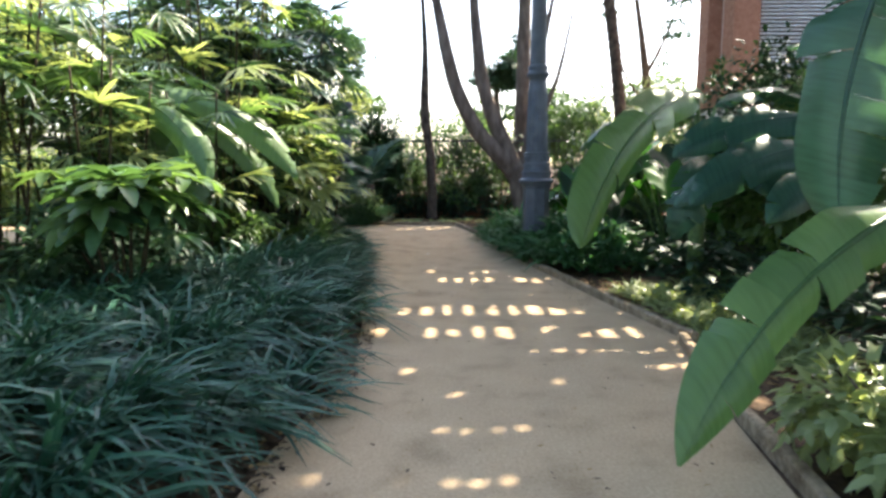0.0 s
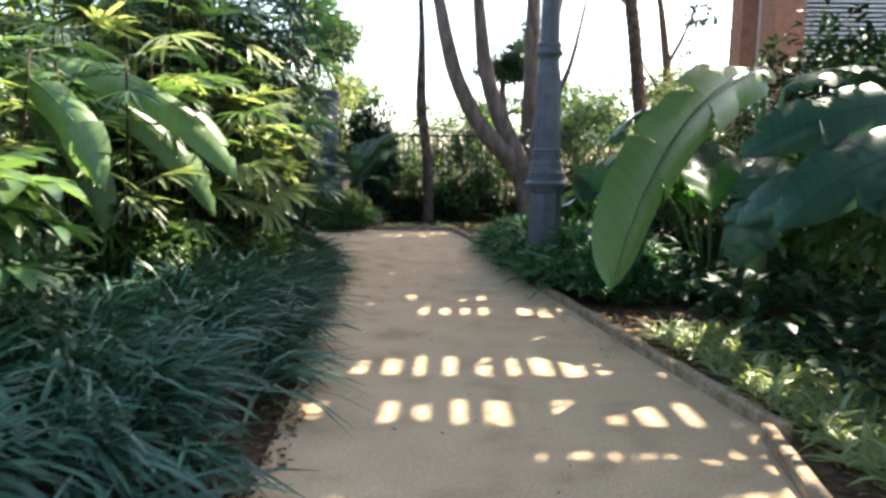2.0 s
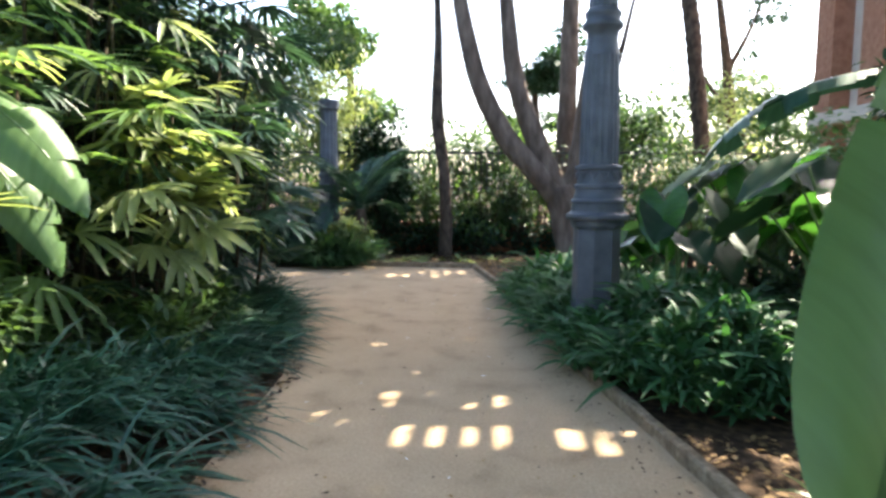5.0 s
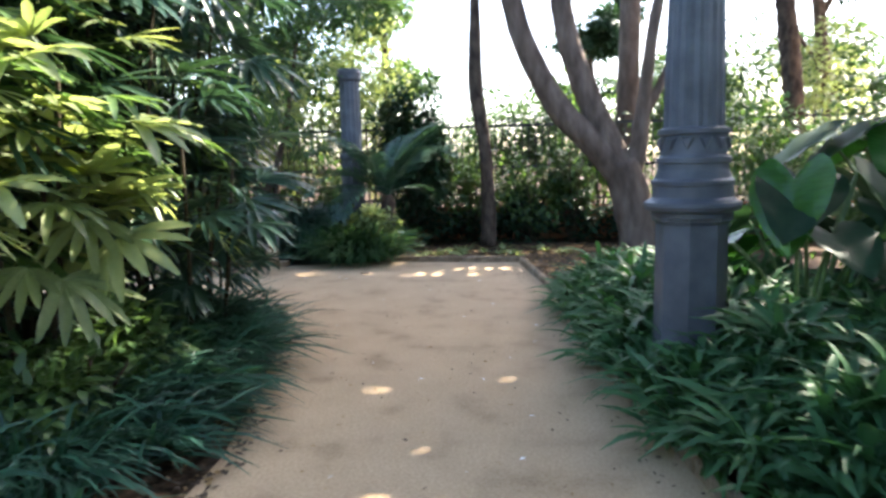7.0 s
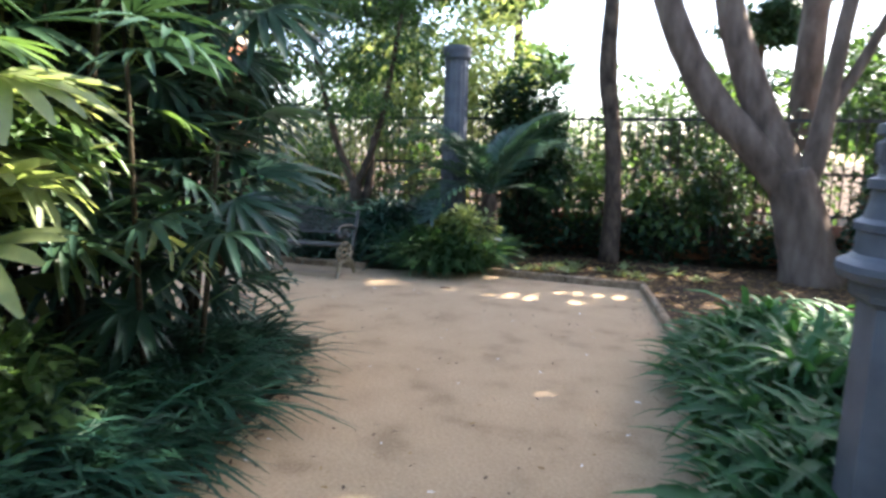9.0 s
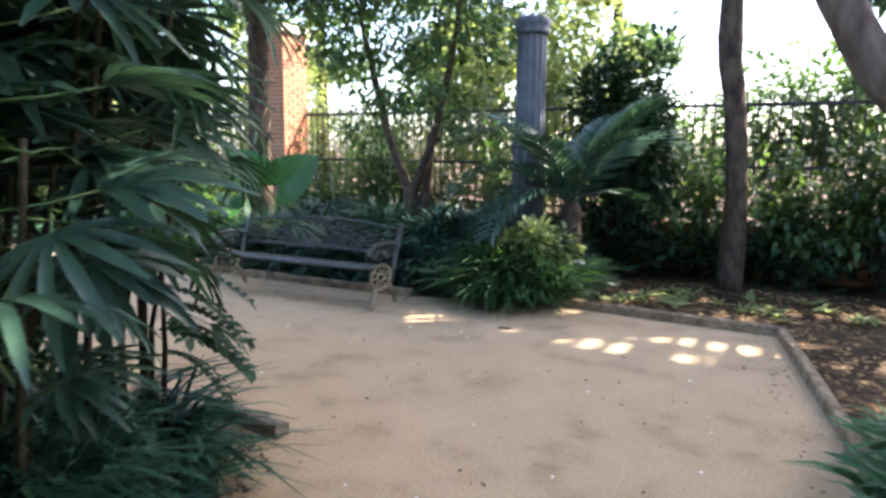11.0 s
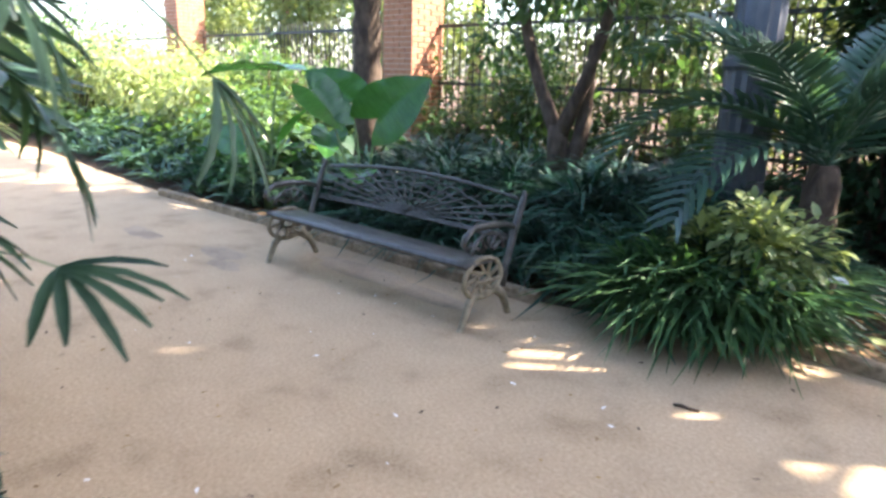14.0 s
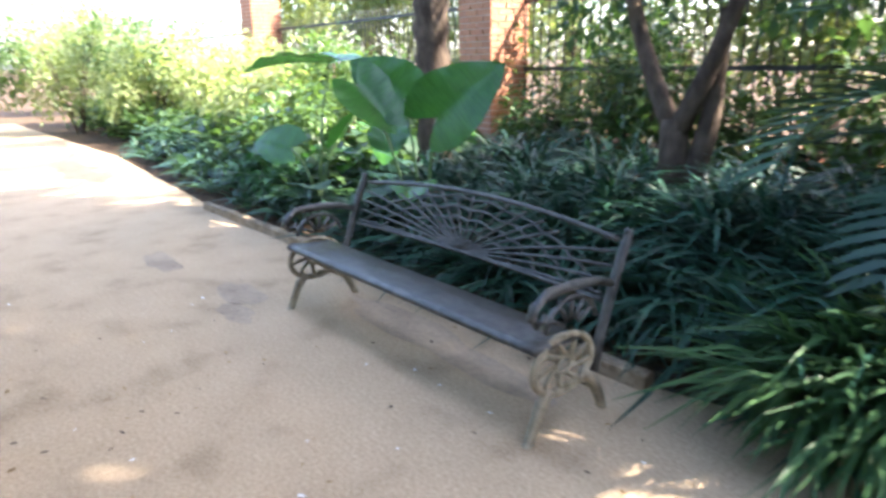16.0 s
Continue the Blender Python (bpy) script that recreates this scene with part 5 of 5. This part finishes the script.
litter("fallen_leaves", "dirt and dry leaves against the kerb", [(x - 0.02, y) for x, y in KERB_SIDE] + [(x - 0.28, y) for x, y in KERB_SIDE[::-1]], 260, 0.032, BARK_DARK, 0.002)
litter("fallen_leaves", "soil crumbs under the lady palms", [(-2.9, 12.25), (-2.1, 12.2), (-1.7, 11.8), (-1.45, 11.9), (-1.9, 12.5), (-2.9, 12.7)], 260, 0.05, BARK_DARK, 0.003)

stick = thing("stick", "short dark broken stick lying on the sand", "stick", (-1.82, 15.28, 0.008), 12)
part("bark", Geo().tube([(-0.06, 0, 0), (-0.02, 0.007, 0.002), (0.025, -0.004, 0.001), (0.06, 0.005, 0.0)], [0.007, 0.009, 0.008, 0.006], 7, wobble=0.3), BARK_DARK, stick)
litter("fallen_leaves", "small pale chips and petals on the sand", [(-1.0, 6), (1.0, 6), (0.6, 13), (0.2, 16.0), (-6.5, 15.0), (-6.5, 12.8), (-2.2, 12.8), (-1.0, 9)], 70, 0.035, WHITE, 0.004)

# ---- a plant label on a stake ----
label_stake = thing("plant_label", "small white plant label on a tilted wooden stake", "plant label", (-1.66, 16.5, 0))
part("stake", Geo().tube([(0, 0, -0.03), (0.04, 0.02, 0.22), (0.09, 0.03, 0.45)], [0.02, 0.019, 0.017], 7), TIMBER, label_stake)
part("tag", Geo().box((-0.06, -0.006, 0), (0.07, 0.0, 0.035), pose(0.09, 0.015, 0.44, -35, 6, 25)), WHITE, label_stake, smooth=False)

# weathered end of a timber edging board at the corner clump
OLD_WOOD = noisy("weathered_timber", 14.0, [(0.3, (0.1, 0.075, 0.055)), (0.7, (0.34, 0.27, 0.2))], 0.9, bump=0.4, stretch=(1.0, 8.0, 8.0))
board = thing("timber_board", "half-buried weathered timber edging board under the grass", "timber board", (-2.2, 12.64, 0), -6.0)
g = Geo()
ring = [(-0.045, -0.03), (-0.05, 0.05), (-0.042, 0.078), (-0.012, 0.086), (0.03, 0.08), (0.045, 0.07), (0.05, 0.02), (0.045, -0.03)]
for k in range(9):
    u = -0.36 + 0.62 * k / 8
    g.v += [Vector((u + rnd(-0.006, 0.006), a + rnd(-0.004, 0.004), b + rnd(-0.004, 0.004))) for a, b in ring]
for k in range(8):
    for j in range(8):
        g.f.append((k * 8 + j, k * 8 + (j + 1) % 8, k * 8 + 8 + (j + 1) % 8, k * 8 + 8 + j))
g.f += [tuple(range(7, -1, -1)), tuple(range(64, 72))]
part("plank", g, OLD_WOOD, board, smooth=False)

# ---- the tall tree with an added, unseen crown that shades the garden ----
ROWS_OF_GAPS = ((-0.4, 1.4, 6.65, 9, 0.2), (-0.6, 1.7, 5.75, 11, 0.17), (0.0, 1.2, 8.45, 7, 0.17), (-0.2, 0.6, 9.1, 5, 0.14), (-0.8, 0.5, 2.95, 9, 0.035), (-0.2, 0.5, 3.55, 5, 0.035), (0.6, 1.6, 5.15, 7, 0.05),
                (-1.75, -0.3, 15.25, 7, 0.14), (-1.5, 0.1, 15.7, 8, 0.15), (-1.4, 1.2, 16.88, 12, 0.2), (-1.2, 0.9, 17.5, 9, 0.2), (2.1, 3.2, 6.2, 6, 0.25), (2.2, 3.2, 5.2, 6, 0.25))  # x from, x to, y, gaps, half length
BANDS = [((x0 + x1) / 2, y, (x1 - x0) / 2 + 0.1, q) for x0, x1, y, n, q in ROWS_OF_GAPS]
SPOTS = [(-0.95, 16.78, 0.35, 0.1), (-0.25, 16.8, 0.28, 0.1), (-3.3, 9.0, 0.6, 0.6), (-2.5, 15.68, 0.45, 0.15), (-2.15, 15.62, 0.38, 0.2), (-1.5, 15.95, 0.3, 0.15), (-0.68, 16.85, 0.15, 0.4), (-1.0, 16.1, 0.3, 0.12), (1.75, 4.9, 0.15, 0.2), (1.45, 2.3, 0.2, 0.3), (-3.1, 4.7, 0.45, 0.4), (-4.0, 4.4, 0.5, 0.5), (-3.7, 6.4, 0.5, 0.5), (-3.0, 7.4, 0.4, 0.6), (1.42, 6.2, 0.12, 0.12), (-10.9, 14.8, 0.5, 0.4), (-12.5, 14.2, 0.9, 0.5), (-9.9, 15.2, 0.3, 0.2), (-15.5, 14.3, 1.2, 0.7)]
ALONG, ACROSS = Vector((0.77, 0.64, 0)), Vector((0.64, -0.77, 0))  # the slanting strips of sun beside the bench
STRIPS = [Vector((-3.15 + k * 0.235, 15.38 - k * 0.052, 0)) for k in range(5)]


def in_strips(x, y):
    return any(abs((Vector((x, y, 0)) - c).dot(ALONG)) < 0.42 and abs((Vector((x, y, 0)) - c).dot(ACROSS)) < 0.26 for c in STRIPS)


shade = thing("canopy_tree", "tall straight tree with an added unseen crown that shades the garden", "tree", (2.4, 20.6, 0))
part("trunk", Geo().tube([(0, 0, -0.1), (0, 0, 2), (0.05, 0, 4), (0.1, 0, 9)], [0.27, 0.23, 0.21, 0.17], 14, wobble=0.12), BARK, shade)
for k in range(7):
    d = polar(k * 0.9, 0.08)
    part("limb", Geo().tube([Vector((0.1, 0, 8.6)), Vector((0.1, 0, 8.9)) + d * 3, Vector((0.1, 0, 8.9)) + d * 8], [0.13, 0.08, 0.02], 7), BARK, shade)


def above(x, y, z):
    """The place at height z from which the sun's rays reach the ground at x, y."""
    return Vector((x, y, 0)) + TO_SUN * (z / TO_SUN.z) - Vector((2.4, 20.6, 0))


# out-of-view leaves set along the sun's rays, left out where sun patches fall
g = Geo()
for n in range(70000):
    x, y = (rnd(-18, 5), rnd(-8, 19.5)) if n < 28000 else (rnd(-18, 2.2), rnd(-2, 16.3))
    if n >= 28000 and not inside(x, y, PATH) and not inside(x, y, LILY):
        continue
    if any(abs(x - a) < w + 0.14 and abs(y - b) < h + 0.2 for a, b, w, h in BANDS + SPOTS):
        continue
    if in_strips(x, y):
        continue
    if n < 28000 and noise.noise(Vector((x * 1.5, y * 1.5, 8.3))) > 0.16 and not (-6 < x < -3.2 and 9.8 < y < 12.6) and not inside(x, y, PATH) and not inside(x, y, LILY) and not inside(x, y, LILY2):
        continue
    # the added crown is left open towards the sunlit bushes
    if ((x < (-2.6 if y < 6 else -2.2) and y < 9.6 and not (x < -3.8 and y > 8.0) and not inside(x, y, LILY)) or (x < -7.5 and y > 15.3)) and noise.noise(Vector((x * 1.1, y * 1.1, 3.1))) > (-0.4 if y > 4.2 and x > -6 else -0.62):
        continue
    g.leaf(above(x, y, (6.0 if y < 10 else 8.8) + rnd(-0.3, 0.3)), polar(rnd(0, 6.28), rnd(-0.3, 0.3)), Vector((rnd(-0.4, 0.4), rnd(-0.4, 0.4), 1)), 0.34, 0.2, 0.1)
part("crown", g, DEEP, shade)
g = Geo()
for x0, x1, y, n, q in ROWS_OF_GAPS:  # unseen leaflets added to comb the sunlight into dapples
    step = (x1 - x0) / (n - 1)
    for edge in (-1, 1):  # an added strip that bounds the row of light on either side
        top = 5.7 if y < 10 else 8.5
        pts = [above(x0 - 0.25 + (x1 - x0 + 0.5) * u / 12, y + edge * (q + (0.15 if y < 10 else 0.08)) + rnd(-0.03, 0.03), top) for u in range(13)]
        g.ribbon(pts, Vector((0, 1, 0)), [(0.16 if y < 10 else 0.085) * rnd(0.85, 1.15) for _ in pts])
    for k in range(-1, n + 1):
        x = x0 + (k + 0.5) * step + rnd(-0.02, 0.02)
        top = 5.6 if y < 10 else 8.4
        a, b = above(x, y - q - 0.25, top), above(x + rnd(-0.03, 0.03), y + q + 0.25, top)
        g.ribbon([a, a.lerp(b, 0.5), b], Vector((1, 0, 0)), [step * (0.265 if y < 10 else 0.27) * rnd(0.7, 1.35)] * 3)
        if random.random() < 0.09:
            m = above(x + step * 0.5, y, top + 0.05)
            g.ribbon([m + Vector((0, -q - 0.2, 0)), m, m + Vector((0, q + 0.2, 0))], Vector((1, 0, 0)), [step * 0.3] * 3)
for k in range(-1, 5):  # added leaflets between the slanting strips of sun
    c = Vector((-3.15 + (k + 0.5) * 0.235, 15.38 - (k + 0.5) * 0.052, 0))
    a, b = c - ALONG * 0.45, c + ALONG * 0.45
    g.ribbon([above(a.x, a.y, 8.4), above(c.x, c.y, 8.4), above(b.x, b.y, 8.4)], ACROSS, [0.058 * rnd(0.8, 1.2) for _ in range(3)])
for x0, x1, y, n, q in ROWS_OF_GAPS:  # added single leaves that break up the light of the gaps
    for k in range(int((x1 - x0) * 7)):
        g.leaf(above(rnd(x0, x1), y + rnd(-q, q) * 1.2, (5.5 if y < 10 else 8.3) + rnd(-0.3, 0.1)), polar(rnd(0, 6.28), rnd(-0.3, 0.3)), Vector((rnd(-0.4, 0.4), rnd(-0.4, 0.4), 1)), 0.13, 0.055, 0.1)
part("hanging_leaflets", g, DEEP, shade)
